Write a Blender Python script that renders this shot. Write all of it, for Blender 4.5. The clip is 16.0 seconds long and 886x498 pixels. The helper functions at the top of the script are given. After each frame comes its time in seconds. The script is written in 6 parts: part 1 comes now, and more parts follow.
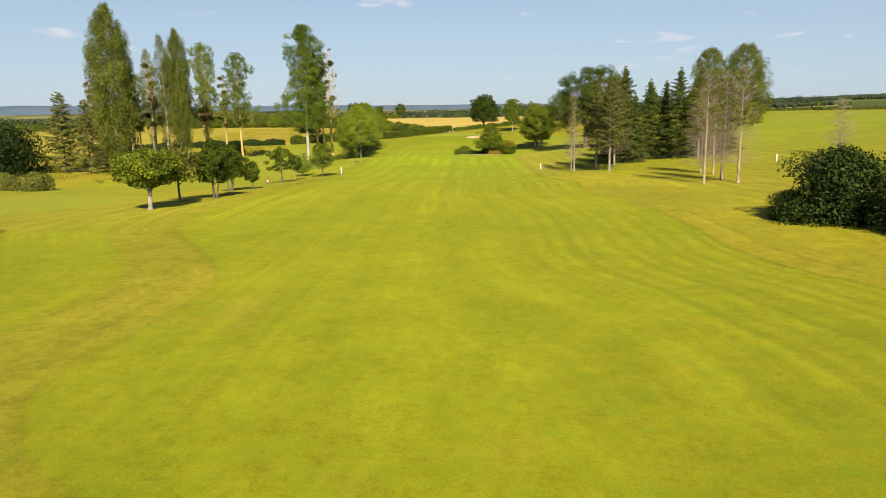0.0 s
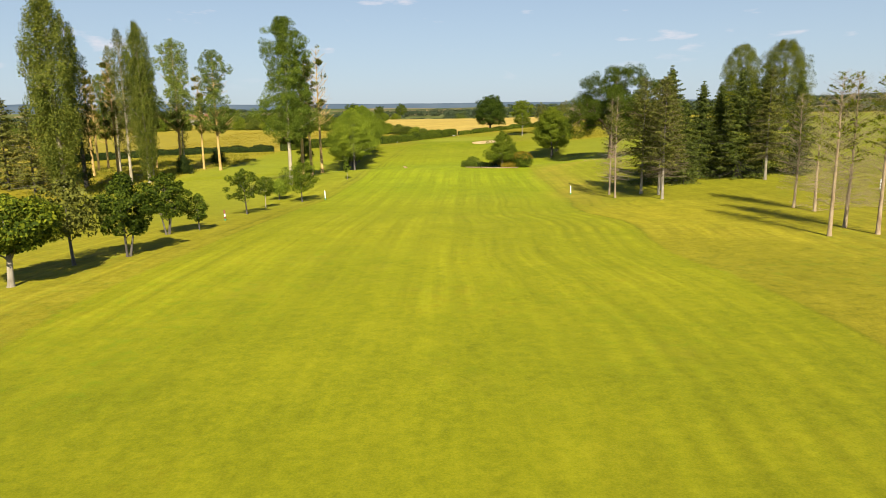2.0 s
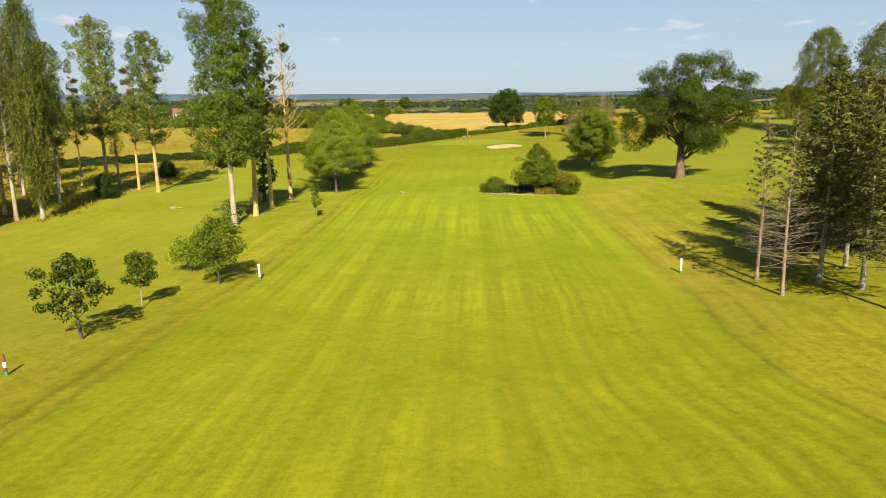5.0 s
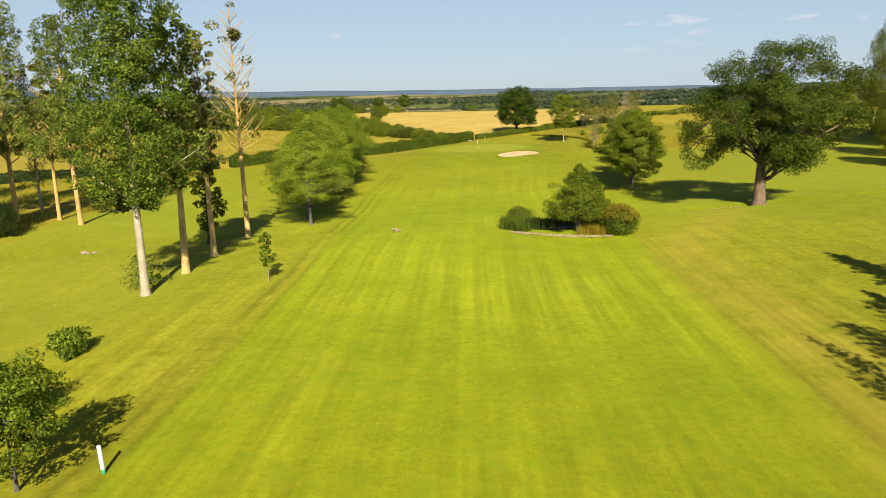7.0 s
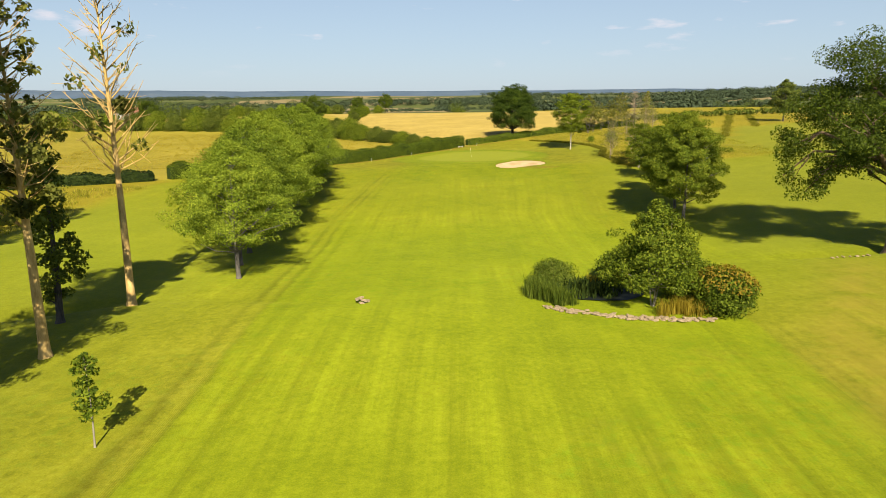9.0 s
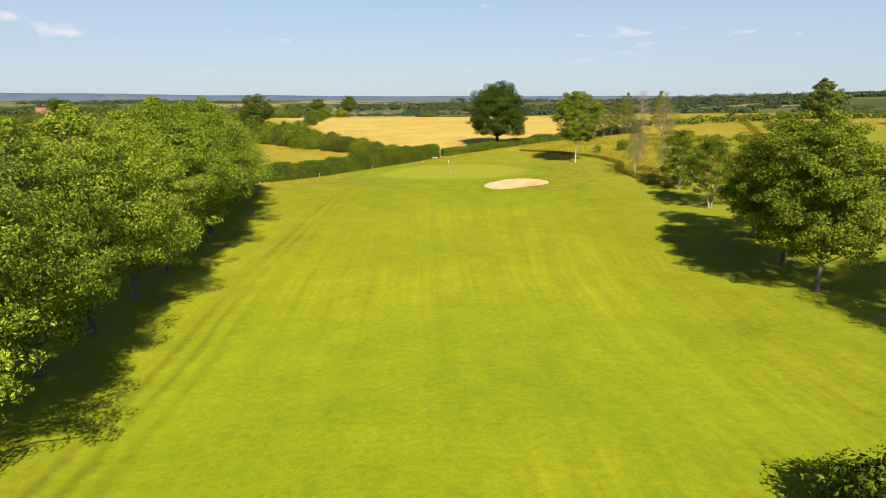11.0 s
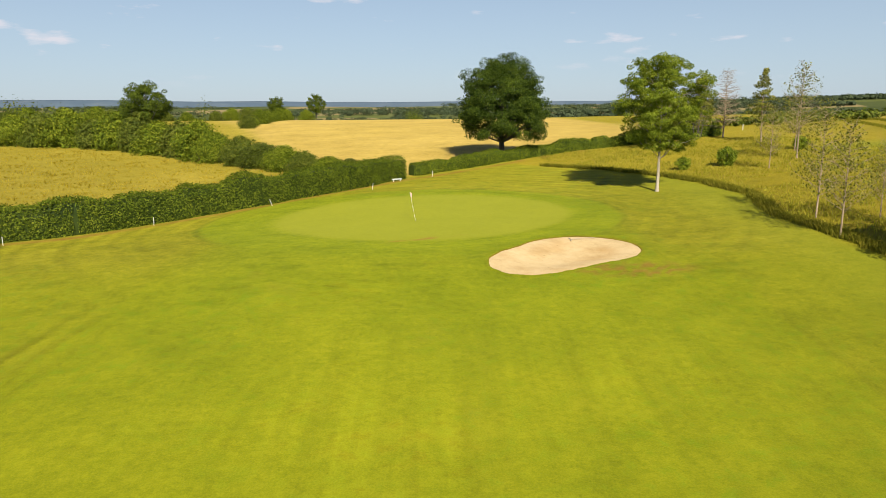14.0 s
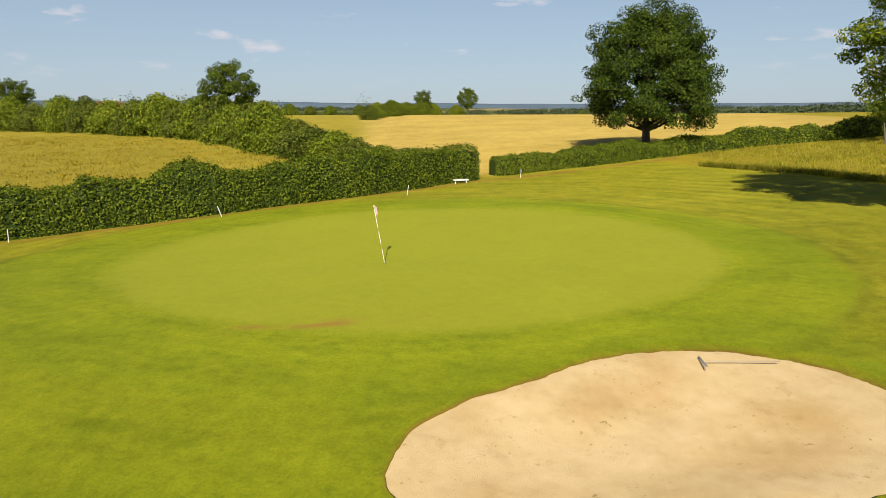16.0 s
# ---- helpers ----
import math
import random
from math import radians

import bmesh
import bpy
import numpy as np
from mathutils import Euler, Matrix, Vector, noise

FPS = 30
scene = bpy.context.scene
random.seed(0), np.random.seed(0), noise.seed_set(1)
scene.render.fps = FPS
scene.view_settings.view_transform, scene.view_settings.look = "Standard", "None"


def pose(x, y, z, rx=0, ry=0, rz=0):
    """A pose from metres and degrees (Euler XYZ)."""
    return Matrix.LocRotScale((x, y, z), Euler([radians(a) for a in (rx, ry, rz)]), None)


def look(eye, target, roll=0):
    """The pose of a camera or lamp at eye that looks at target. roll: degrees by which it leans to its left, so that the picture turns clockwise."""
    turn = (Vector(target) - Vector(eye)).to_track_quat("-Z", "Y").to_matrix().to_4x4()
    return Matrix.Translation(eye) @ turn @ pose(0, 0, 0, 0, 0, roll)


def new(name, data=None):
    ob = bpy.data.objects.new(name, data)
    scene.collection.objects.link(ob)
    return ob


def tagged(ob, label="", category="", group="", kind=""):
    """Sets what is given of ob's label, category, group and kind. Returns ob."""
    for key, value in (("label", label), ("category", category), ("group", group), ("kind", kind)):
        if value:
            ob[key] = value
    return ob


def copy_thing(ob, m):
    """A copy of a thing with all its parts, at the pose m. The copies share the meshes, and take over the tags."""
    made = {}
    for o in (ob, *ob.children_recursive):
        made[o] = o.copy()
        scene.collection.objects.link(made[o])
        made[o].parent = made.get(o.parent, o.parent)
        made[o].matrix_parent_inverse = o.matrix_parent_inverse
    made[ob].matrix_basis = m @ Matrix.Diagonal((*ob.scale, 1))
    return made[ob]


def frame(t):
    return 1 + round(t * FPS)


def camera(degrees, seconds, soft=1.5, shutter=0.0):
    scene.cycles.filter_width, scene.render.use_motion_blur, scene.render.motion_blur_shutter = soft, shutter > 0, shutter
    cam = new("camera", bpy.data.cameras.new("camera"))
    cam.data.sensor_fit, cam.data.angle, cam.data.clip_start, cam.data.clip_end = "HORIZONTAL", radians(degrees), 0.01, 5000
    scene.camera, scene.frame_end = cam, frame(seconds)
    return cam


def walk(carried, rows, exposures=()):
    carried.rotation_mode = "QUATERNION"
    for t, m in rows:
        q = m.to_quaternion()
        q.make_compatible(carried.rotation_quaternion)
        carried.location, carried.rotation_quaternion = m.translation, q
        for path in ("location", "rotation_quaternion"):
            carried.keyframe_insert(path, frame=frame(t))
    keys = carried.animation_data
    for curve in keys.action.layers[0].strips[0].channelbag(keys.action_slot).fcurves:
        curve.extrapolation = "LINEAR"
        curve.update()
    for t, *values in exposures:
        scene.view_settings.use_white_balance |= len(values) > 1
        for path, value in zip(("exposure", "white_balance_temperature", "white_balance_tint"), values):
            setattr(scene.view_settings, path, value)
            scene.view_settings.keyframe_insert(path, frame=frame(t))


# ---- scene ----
cam = camera(65.8, 16.0, 0.85)
# seconds, eye (x, y, z), yaw, pitch, roll
ROWS = [
    (0, 0.290, -0.044, 12.357, 1.937, -11.234, -0.904),
    (0.5, -0.182, 4.794, 12.764, 1.833, -11.254, -0.754),
    (1, -0.522, 10.049, 13.229, 1.885, -11.328, -0.771),
    (1.5, -0.824, 15.798, 13.617, 1.963, -11.346, -0.862),
    (2, -1.063, 21.894, 13.994, 2.095, -11.376, -0.929),
    (2.5, -1.310, 28.093, 14.322, 2.232, -11.419, -0.879),
    (3, -1.598, 34.629, 14.700, 2.324, -11.523, -0.628),
    (3.5, -1.947, 41.251, 15.035, 2.359, -11.675, -0.572),
    (4, -2.387, 47.982, 15.376, 2.397, -11.864, -0.695),
    (4.5, -2.862, 54.729, 15.730, 2.473, -12.024, -0.780),
    (5, -3.346, 61.476, 16.080, 2.543, -12.155, -0.848),
    (5.5, -3.824, 68.246, 16.410, 2.601, -12.263, -0.909),
    (6, -4.284, 75.064, 16.701, 2.653, -12.347, -0.970),
    (6.5, -4.710, 81.954, 16.936, 2.688, -12.408, -1.042),
    (7, -5.134, 88.910, 17.117, 2.679, -12.467, -1.098),
    (7.5, -5.675, 95.852, 17.240, 2.692, -12.487, -0.998),
    (8, -6.208, 102.889, 17.231, 2.417, -12.484, -1.154),
    (8.5, -6.707, 110.163, 17.009, 1.864, -12.466, -0.887),
    (9, -7.152, 117.785, 16.519, 1.170, -12.378, -0.618),
    (9.5, -7.515, 125.859, 15.941, 0.419, -12.249, -0.362),
    (10, -7.771, 134.487, 15.451, -0.326, -12.119, -0.153),
    (10.5, -7.896, 143.768, 15.229, -0.993, -12.031, -0.002),
    (11, -7.881, 153.688, 15.208, -1.422, -11.937, -0.202),
    (11.5, -7.799, 163.862, 15.189, -1.752, -11.877, -0.484),
    (12, -7.656, 174.085, 15.154, -1.919, -11.734, -0.611),
    (12.5, -7.254, 184.230, 14.917, -1.910, -11.588, -0.652),
    (13, -6.318, 194.364, 14.117, -1.917, -11.504, -0.566),
    (13.5, -5.022, 204.314, 13.317, -2.044, -11.480, -0.390),
    (14, -3.491, 213.872, 12.493, -2.038, -11.459, -0.403),
    (14.5, -1.931, 222.713, 11.663, -1.475, -11.327, -0.300),
    (15, -0.189, 230.477, 10.955, 1.096, -11.228, -0.223),
    (15.5, 1.919, 237.203, 10.312, 5.621, -11.294, -0.141),
    (16, 4.138, 242.969, 9.589, 12.568, -11.190, -0.197),
]
walk(cam, [(t, pose(x, y, z, 90 + pitch, 0, yaw) @ pose(0, 0, 0, 0, 0, roll)) for t, x, y, z, yaw, pitch, roll in ROWS],
     [(0, 0.5), (4, 0.5), (8, 0.52), (11, 0.58), (12, 0.58), (13.5, 0.46), (15, 0.45), (16, 0.31)])

# ---- world, sun, exposure ----
SUN_YAW, SUN_UP = 8.0, 34.0  # the shadows point along this yaw; height of the sun in degrees
world = bpy.data.worlds.new("sky")
scene.world = world
world.use_nodes = True
wn, wl = world.node_tree.nodes, world.node_tree.links
wn.clear()
w_out = wn.new("ShaderNodeOutputWorld")
w_bg = wn.new("ShaderNodeBackground")
w_sky = wn.new("ShaderNodeTexSky")
w_sky.sky_type = "NISHITA"
w_sky.sun_disc = False
w_sky.sun_elevation = radians(SUN_UP)
w_sky.sun_rotation = radians(180 - SUN_YAW)
w_sky.altitude = 100
w_sky.air_density, w_sky.dust_density, w_sky.ozone_density = 1.0, 0.5, 1.6
w_bg.inputs["Strength"].default_value = 0.053
# small fair-weather clouds, flattened towards the horizon
w_tc = wn.new("ShaderNodeTexCoord")
w_map = wn.new("ShaderNodeMapping")
w_map.inputs["Scale"].default_value = (10.0, 10.0, 42.0)
w_noise = wn.new("ShaderNodeTexNoise")
w_noise.inputs["Scale"].default_value = 1.0
w_noise.inputs["Detail"].default_value = 5.0
w_noise.inputs["Roughness"].default_value = 0.55
w_ramp = wn.new("ShaderNodeValToRGB")
w_ramp.color_ramp.elements[0].position, w_ramp.color_ramp.elements[1].position = 0.61, 0.72
w_ramp.color_ramp.elements[1].color = (0.75, 0.75, 0.75, 1)
w_mix = wn.new("ShaderNodeMixRGB")
w_mix.inputs["Color2"].default_value = (11.2, 10.7, 11.4, 1)
wl.new(w_tc.outputs["Generated"], w_map.inputs["Vector"])
wl.new(w_map.outputs["Vector"], w_noise.inputs["Vector"])
wl.new(w_noise.outputs["Fac"], w_ramp.inputs["Fac"])
w_sep = wn.new("ShaderNodeSeparateXYZ")
w_low = wn.new("ShaderNodeMapRange")
w_low.inputs["From Min"].default_value, w_low.inputs["From Max"].default_value = 0.03, 0.09
w_mul = wn.new("ShaderNodeMath")
w_mul.operation = "MULTIPLY"
wl.new(w_tc.outputs["Generated"], w_sep.inputs["Vector"])
wl.new(w_sep.outputs["Z"], w_low.inputs["Value"])
wl.new(w_ramp.outputs["Color"], w_mul.inputs[0])
wl.new(w_low.outputs["Result"], w_mul.inputs[1])
wl.new(w_mul.outputs[0], w_mix.inputs["Fac"])
w_tint = wn.new("ShaderNodeMixRGB")
w_tint.blend_type = "MULTIPLY"
w_tint.inputs["Fac"].default_value = 1.0
w_tint.inputs["Color2"].default_value = (0.9, 0.955, 1.06, 1)
wl.new(w_sky.outputs["Color"], w_tint.inputs["Color1"])
w_pale = wn.new("ShaderNodeMixRGB")
w_pale.inputs["Color2"].default_value = (7.75, 9.6, 11.6, 1)
w_haze = wn.new("ShaderNodeMapRange")
w_haze.interpolation_type = "SMOOTHSTEP"
w_haze.inputs["From Min"].default_value, w_haze.inputs["From Max"].default_value = 0.0, 0.5
w_haze.inputs["To Min"].default_value, w_haze.inputs["To Max"].default_value = 0.62, 0.0
wl.new(w_sep.outputs["Z"], w_haze.inputs["Value"])
wl.new(w_haze.outputs["Result"], w_pale.inputs["Fac"])
wl.new(w_tint.outputs["Color"], w_pale.inputs["Color1"])
wl.new(w_pale.outputs["Color"], w_mix.inputs["Color1"])
wl.new(w_mix.outputs["Color"], w_bg.inputs["Color"])
wl.new(w_bg.outputs["Background"], w_out.inputs["Surface"])

sun = new("sun", bpy.data.lights.new("sun", "SUN"))
sun.data.energy = 5.0
sun.data.angle = radians(0.55)
sun.data.color = (1.0, 0.91, 0.74)
a, e = radians(SUN_YAW), radians(SUN_UP)
sun.matrix_world = look((math.sin(a) * math.cos(e) * 100, -math.cos(a) * math.cos(e) * 100, math.sin(e) * 100), (0, 0, 0))


# ---- materials ----
def material(name):
    m = bpy.data.materials.new(name)
    m.use_nodes = True
    n = m.node_tree.nodes
    n.clear()
    out = n.new("ShaderNodeOutputMaterial")
    return m, n, m.node_tree.links, out


def ramp(n, stops):
    r = n.new("ShaderNodeValToRGB")
    el = r.color_ramp.elements
    while len(el) < len(stops):
        el.new(0.5)
    for k, (p, c) in zip(el, stops):
        k.position, k.color = p, (*c, 1)
    return r


def noise_node(n, l, coords, scale, detail=4.0, rough=0.55):
    t = n.new("ShaderNodeTexNoise")
    t.inputs["Scale"].default_value, t.inputs["Detail"].default_value, t.inputs["Roughness"].default_value = scale, detail, rough
    l.new(coords, t.inputs["Vector"])
    return t


def math_node(n, l, op, a, b=None, c=None):
    m = n.new("ShaderNodeMath")
    m.operation = op
    for k, v in enumerate((a, b, c)):
        if v is None:
            continue
        if isinstance(v, (int, float)):
            m.inputs[k].default_value = v
        else:
            l.new(v, m.inputs[k])
    return m.outputs[0]


def mix_node(n, l, fac, a, b, mode="MIX"):
    m = n.new("ShaderNodeMixRGB")
    m.blend_type = mode
    for k, v in zip(("Fac", "Color1", "Color2"), (fac, a, b)):
        if isinstance(v, (int, float)):
            m.inputs[k].default_value = v
        elif isinstance(v, tuple):
            m.inputs[k].default_value = (*v, 1)
        else:
            l.new(v, m.inputs[k])
    return m.outputs[0]


def plain(name, colour, rough=0.7, metal=0.0, vary=0.15, scale=3.0, bump=0.2, bump_scale=40.0):
    """A surface of one colour with stains at one scale and grain at another."""
    m, n, l, out = material(name)
    pos = n.new("ShaderNodeNewGeometry").outputs["Position"]
    b = n.new("ShaderNodeBsdfPrincipled")
    lo, hi = tuple(c * (1 - vary) for c in colour), tuple(min(1, c * (1 + vary)) for c in colour)
    big, fine = noise_node(n, l, pos, scale), noise_node(n, l, pos, bump_scale, 3)
    r = ramp(n, [(0.3, lo), (0.7, hi)])
    l.new(math_node(n, l, "MULTIPLY_ADD", fine.outputs["Fac"], 0.4, math_node(n, l, "MULTIPLY", big.outputs["Fac"], 0.6)), r.inputs["Fac"])
    l.new(r.outputs["Color"], b.inputs["Base Color"])
    b.inputs["Roughness"].default_value, b.inputs["Metallic"].default_value = rough, metal
    if bump:
        bp = n.new("ShaderNodeBump")
        bp.inputs["Strength"].default_value = bump
        bp.inputs["Distance"].default_value = 0.02
        l.new(fine.outputs["Fac"], bp.inputs["Height"])
        l.new(bp.outputs["Normal"], b.inputs["Normal"])
    l.new(b.outputs["BSDF"], out.inputs["Surface"])
    return m


def leafy(name, dark, mid, light, through_light=0.27, rough=0.65, patch=0.35):
    """Leaves: each its own shade, drifts of colour through the crown, light shining through."""
    m, n, l, out = material(name)
    g = n.new("ShaderNodeNewGeometry")
    oi = n.new("ShaderNodeObjectInfo")
    drift = noise_node(n, l, g.outputs["Position"], patch, 3)
    v = math_node(n, l, "MULTIPLY_ADD", g.outputs["Random Per Island"], 0.5, math_node(n, l, "MULTIPLY", drift.outputs["Fac"], 0.5))
    v = math_node(n, l, "ADD", v, math_node(n, l, "MULTIPLY_ADD", oi.outputs["Random"], 0.16, -0.08))
    r = ramp(n, [(0.22, dark), (0.5, mid), (0.8, light)])
    l.new(v, r.inputs["Fac"])
    b = n.new("ShaderNodeBsdfPrincipled")
    b.inputs["Roughness"].default_value = rough
    b.inputs["Specular IOR Level"].default_value = 0.12
    l.new(r.outputs["Color"], b.inputs["Base Color"])
    t = n.new("ShaderNodeBsdfTranslucent")
    l.new(mix_node(n, l, 1.0, r.outputs["Color"], (1.25, 1.3, 0.6), "MULTIPLY"), t.inputs["Color"])
    mx = n.new("ShaderNodeMixShader")
    mx.inputs["Fac"].default_value = through_light
    l.new(b.outputs["BSDF"], mx.inputs[1])
    l.new(t.outputs["BSDF"], mx.inputs[2])
    l.new(mx.outputs["Shader"], out.inputs["Surface"])
    return m


def bark(name, dark, light, scale=6.0):
    m, n, l, out = material(name)
    pos = n.new("ShaderNodeNewGeometry").outputs["Position"]
    mp = n.new("ShaderNodeMapping")
    mp.inputs["Scale"].default_value = (1, 1, 0.25)
    l.new(pos, mp.inputs["Vector"])
    a, c = noise_node(n, l, mp.outputs["Vector"], scale, 6, 0.65), noise_node(n, l, pos, 0.9, 3)
    r = ramp(n, [(0.35, dark), (0.65, light)])
    l.new(math_node(n, l, "MULTIPLY_ADD", a.outputs["Fac"], 0.65, math_node(n, l, "MULTIPLY", c.outputs["Fac"], 0.35)), r.inputs["Fac"])
    b = n.new("ShaderNodeBsdfPrincipled")
    b.inputs["Roughness"].default_value = 0.85
    l.new(r.outputs["Color"], b.inputs["Base Color"])
    bp = n.new("ShaderNodeBump")
    bp.inputs["Strength"].default_value, bp.inputs["Distance"].default_value = 0.6, 0.05
    l.new(a.outputs["Fac"], bp.inputs["Height"])
    l.new(bp.outputs["Normal"], b.inputs["Normal"])
    l.new(b.outputs["BSDF"], out.inputs["Surface"])
    return m


LEAF_OAK = leafy("oak_leaves", (0.04382, 0.06773, 0.007968), (0.09064, 0.1279, 0.01195), (0.1793, 0.2253, 0.01992))
LEAF_OAK_DARK = leafy("field_oak_leaves", (0.02042, 0.03901, 0.004648), (0.06507, 0.1041, 0.01021), (0.158, 0.2092, 0.01859))
LEAF_POPLAR_NEAR = leafy("near_poplar_leaves", (0.04392, 0.0732, 0.00854), (0.122, 0.1769, 0.0183), (0.2684, 0.3233, 0.0366), 0.25)
LEAF_LAWN = leafy("lawn_tree_leaves", (0.024, 0.042, 0.004), (0.078, 0.115, 0.009), (0.19, 0.225, 0.018))
LEAF_MAPLE = leafy("maple_leaves", (0.0502, 0.0751, 0.005179), (0.1534, 0.2071, 0.01424), (0.3054, 0.3301, 0.0259))
LEAF_HORNBEAM = leafy("hornbeam_leaves", (0.059, 0.0944, 0.00944), (0.2065, 0.2773, 0.02124), (0.4248, 0.4779, 0.04012), 0.27)
LEAF_COLUMN = leafy("columnar_poplar_leaves", (0.0549, 0.07564, 0.0122), (0.1586, 0.1854, 0.0244), (0.3294, 0.3355, 0.04636), 0.25)
LEAF_ASH = leafy("ash_leaves", (0.05697, 0.0902, 0.006647), (0.1566, 0.2089, 0.01424), (0.3039, 0.3465, 0.02849), 0.3)
LEAF_ALDER = leafy("alder_leaves", (0.06225, 0.07885, 0.0083), (0.1577, 0.1784, 0.01494), (0.2988, 0.2988, 0.02822), 0.25)
LEAF_ROW = leafy("hedgerow_leaves", (0.0498, 0.07171, 0.00996), (0.1096, 0.1394, 0.01594), (0.1992, 0.2191, 0.02789), 0.2)
LEAF_POPLAR = leafy("poplar_leaves", (0.06, 0.09, 0.0125), (0.1562, 0.2063, 0.0275), (0.325, 0.3562, 0.05625), 0.2)
LEAF_SPRUCE = leafy("spruce_needles", (0.055, 0.075, 0.014), (0.11, 0.14, 0.022), (0.21, 0.235, 0.036), 0.18)
LEAF_PINE = leafy("thin_needles", (0.07802, 0.08632, 0.01552), (0.1554, 0.1648, 0.02648), (0.2586, 0.2466, 0.042), 0.15)
LEAF_PALE = leafy("pale_needles", (0.1, 0.108, 0.02), (0.2, 0.205, 0.04), (0.3, 0.29, 0.07), 0.3)
LEAF_LARCH = leafy("larch_needles", (0.1037, 0.1212, 0.00996), (0.1909, 0.2141, 0.0166), (0.2971, 0.2847, 0.02573), 0.25)
LEAF_TOPIARY = leafy("topiary_leaves", (0.0249, 0.04565, 0.00332), (0.0913, 0.1286, 0.0083), (0.3154, 0.332, 0.01909), 0.2)
LEAF_HEDGE = leafy("hedge_leaves", (0.04291, 0.06847, 0.005478), (0.1241, 0.1689, 0.01278), (0.2863, 0.3241, 0.02556), patch=0.9)
LEAF_SHRUB = leafy("yellowing_shrub_leaves", (0.05561, 0.06972, 0.00747), (0.1336, 0.1394, 0.01245), (0.2681, 0.1992, 0.01826))
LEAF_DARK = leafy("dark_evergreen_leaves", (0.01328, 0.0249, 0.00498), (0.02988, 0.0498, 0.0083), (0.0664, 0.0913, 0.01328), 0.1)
# far foliage: a little distance haze is mixed into both sets of leaf colours
LEAF_HAZE = leafy("haze_tinted_foliage", (0.052, 0.073, 0.036), (0.068, 0.092, 0.044), (0.088, 0.114, 0.052), 0.1, 0.7, 0.01)
LEAF_FAR = leafy("haze_tinted_far_foliage", (0.04565, 0.0664, 0.02822), (0.07055, 0.0913, 0.03735), (0.0996, 0.1162, 0.04648), 0.1, 0.7, 0.02)
BLOSSOM = leafy("ochre_flower_heads", (0.1992, 0.1411, 0.01245), (0.332, 0.2241, 0.02075), (0.4565, 0.3154, 0.03735))
MISTLETOE = leafy("mistletoe_leaves", (0.0498, 0.06225, 0.00996), (0.0913, 0.0996, 0.0166), (0.1494, 0.1411, 0.0249))
REED = leafy("reed_blades", (0.0664, 0.0996, 0.00996), (0.1411, 0.1867, 0.01826), (0.249, 0.2822, 0.0415), 0.35)
STRAW = leafy("dry_grass_blades", (0.22, 0.17, 0.014), (0.36, 0.275, 0.024), (0.5, 0.38, 0.05), 0.4, 0.8, 0.15)
LONG_GRASS = leafy("long_grass_blades", (0.16, 0.17, 0.015), (0.34, 0.32, 0.03), (0.52, 0.44, 0.07), 0.4, 0.8, 0.15)
EDGE_GRASS = leafy("edge_grass_blades", (0.0913, 0.1037, 0.00664), (0.1826, 0.1784, 0.01494), (0.2988, 0.249, 0.0332), 0.35, 0.8, 0.3)
BARK_GREY = bark("grey_bark", (0.063, 0.054, 0.0405), (0.198, 0.171, 0.135))
BARK_PALE = bark("pale_bark", (0.216, 0.18, 0.117), (0.468, 0.405, 0.297), 4.0)
BARK_CREAM = bark("cream_poplar_bark", (0.306, 0.252, 0.153), (0.594, 0.504, 0.333), 3.0)
BARK_OAK = bark("brown_oak_bark", (0.09, 0.0612, 0.0342), (0.297, 0.198, 0.113), 5.0)
BARK_OCHRE = bark("ochre_lichened_bark", (0.4, 0.24, 0.06), (0.78, 0.54, 0.19))
BARK_DARK = bark("dark_bark", (0.036, 0.0297, 0.0225), (0.108, 0.09, 0.0675))
BARK_LARCH = bark("larch_twigs", (0.27, 0.18, 0.09), (0.56, 0.42, 0.25))
BARK_TWIG = bark("brown_twigs", (0.085, 0.06, 0.03), (0.22, 0.165, 0.09))
BARK_DEAD = bark("dead_wood", (0.216, 0.153, 0.0945), (0.45, 0.342, 0.225))
WHITE = plain("white_paint", (0.78, 0.77, 0.72), 0.5, vary=0.08)
GREEN_PAINT = plain("green_paint", (0.03, 0.3, 0.12), 0.5)
RED_PAINT = plain("red_paint", (0.24, 0.06, 0.035), 0.65)
STONE = plain("limestone", (0.38, 0.28, 0.16), 0.85, vary=0.45, scale=5, bump=0.6, bump_scale=18)
STEEL = plain("galvanised_steel", (0.6, 0.62, 0.66), 0.4, 0.6, 0.08)
CLOTH = plain("pale_flag_cloth", (0.75, 0.5, 0.45), 0.8, vary=0.08)
BLACK = plain("black_rubber", (0.02, 0.02, 0.02), 0.7)
WALL_RENDER = plain("house_render", (0.62, 0.55, 0.45), 0.9, vary=0.1, scale=0.5)
ROOF_TILE = plain("roof_tiles", (0.3, 0.13, 0.07), 0.85, vary=0.2, scale=0.8)
WATER = plain("pond_water", (0.008, 0.012, 0.005), 0.65, vary=0.3, bump=0.1, bump_scale=6)


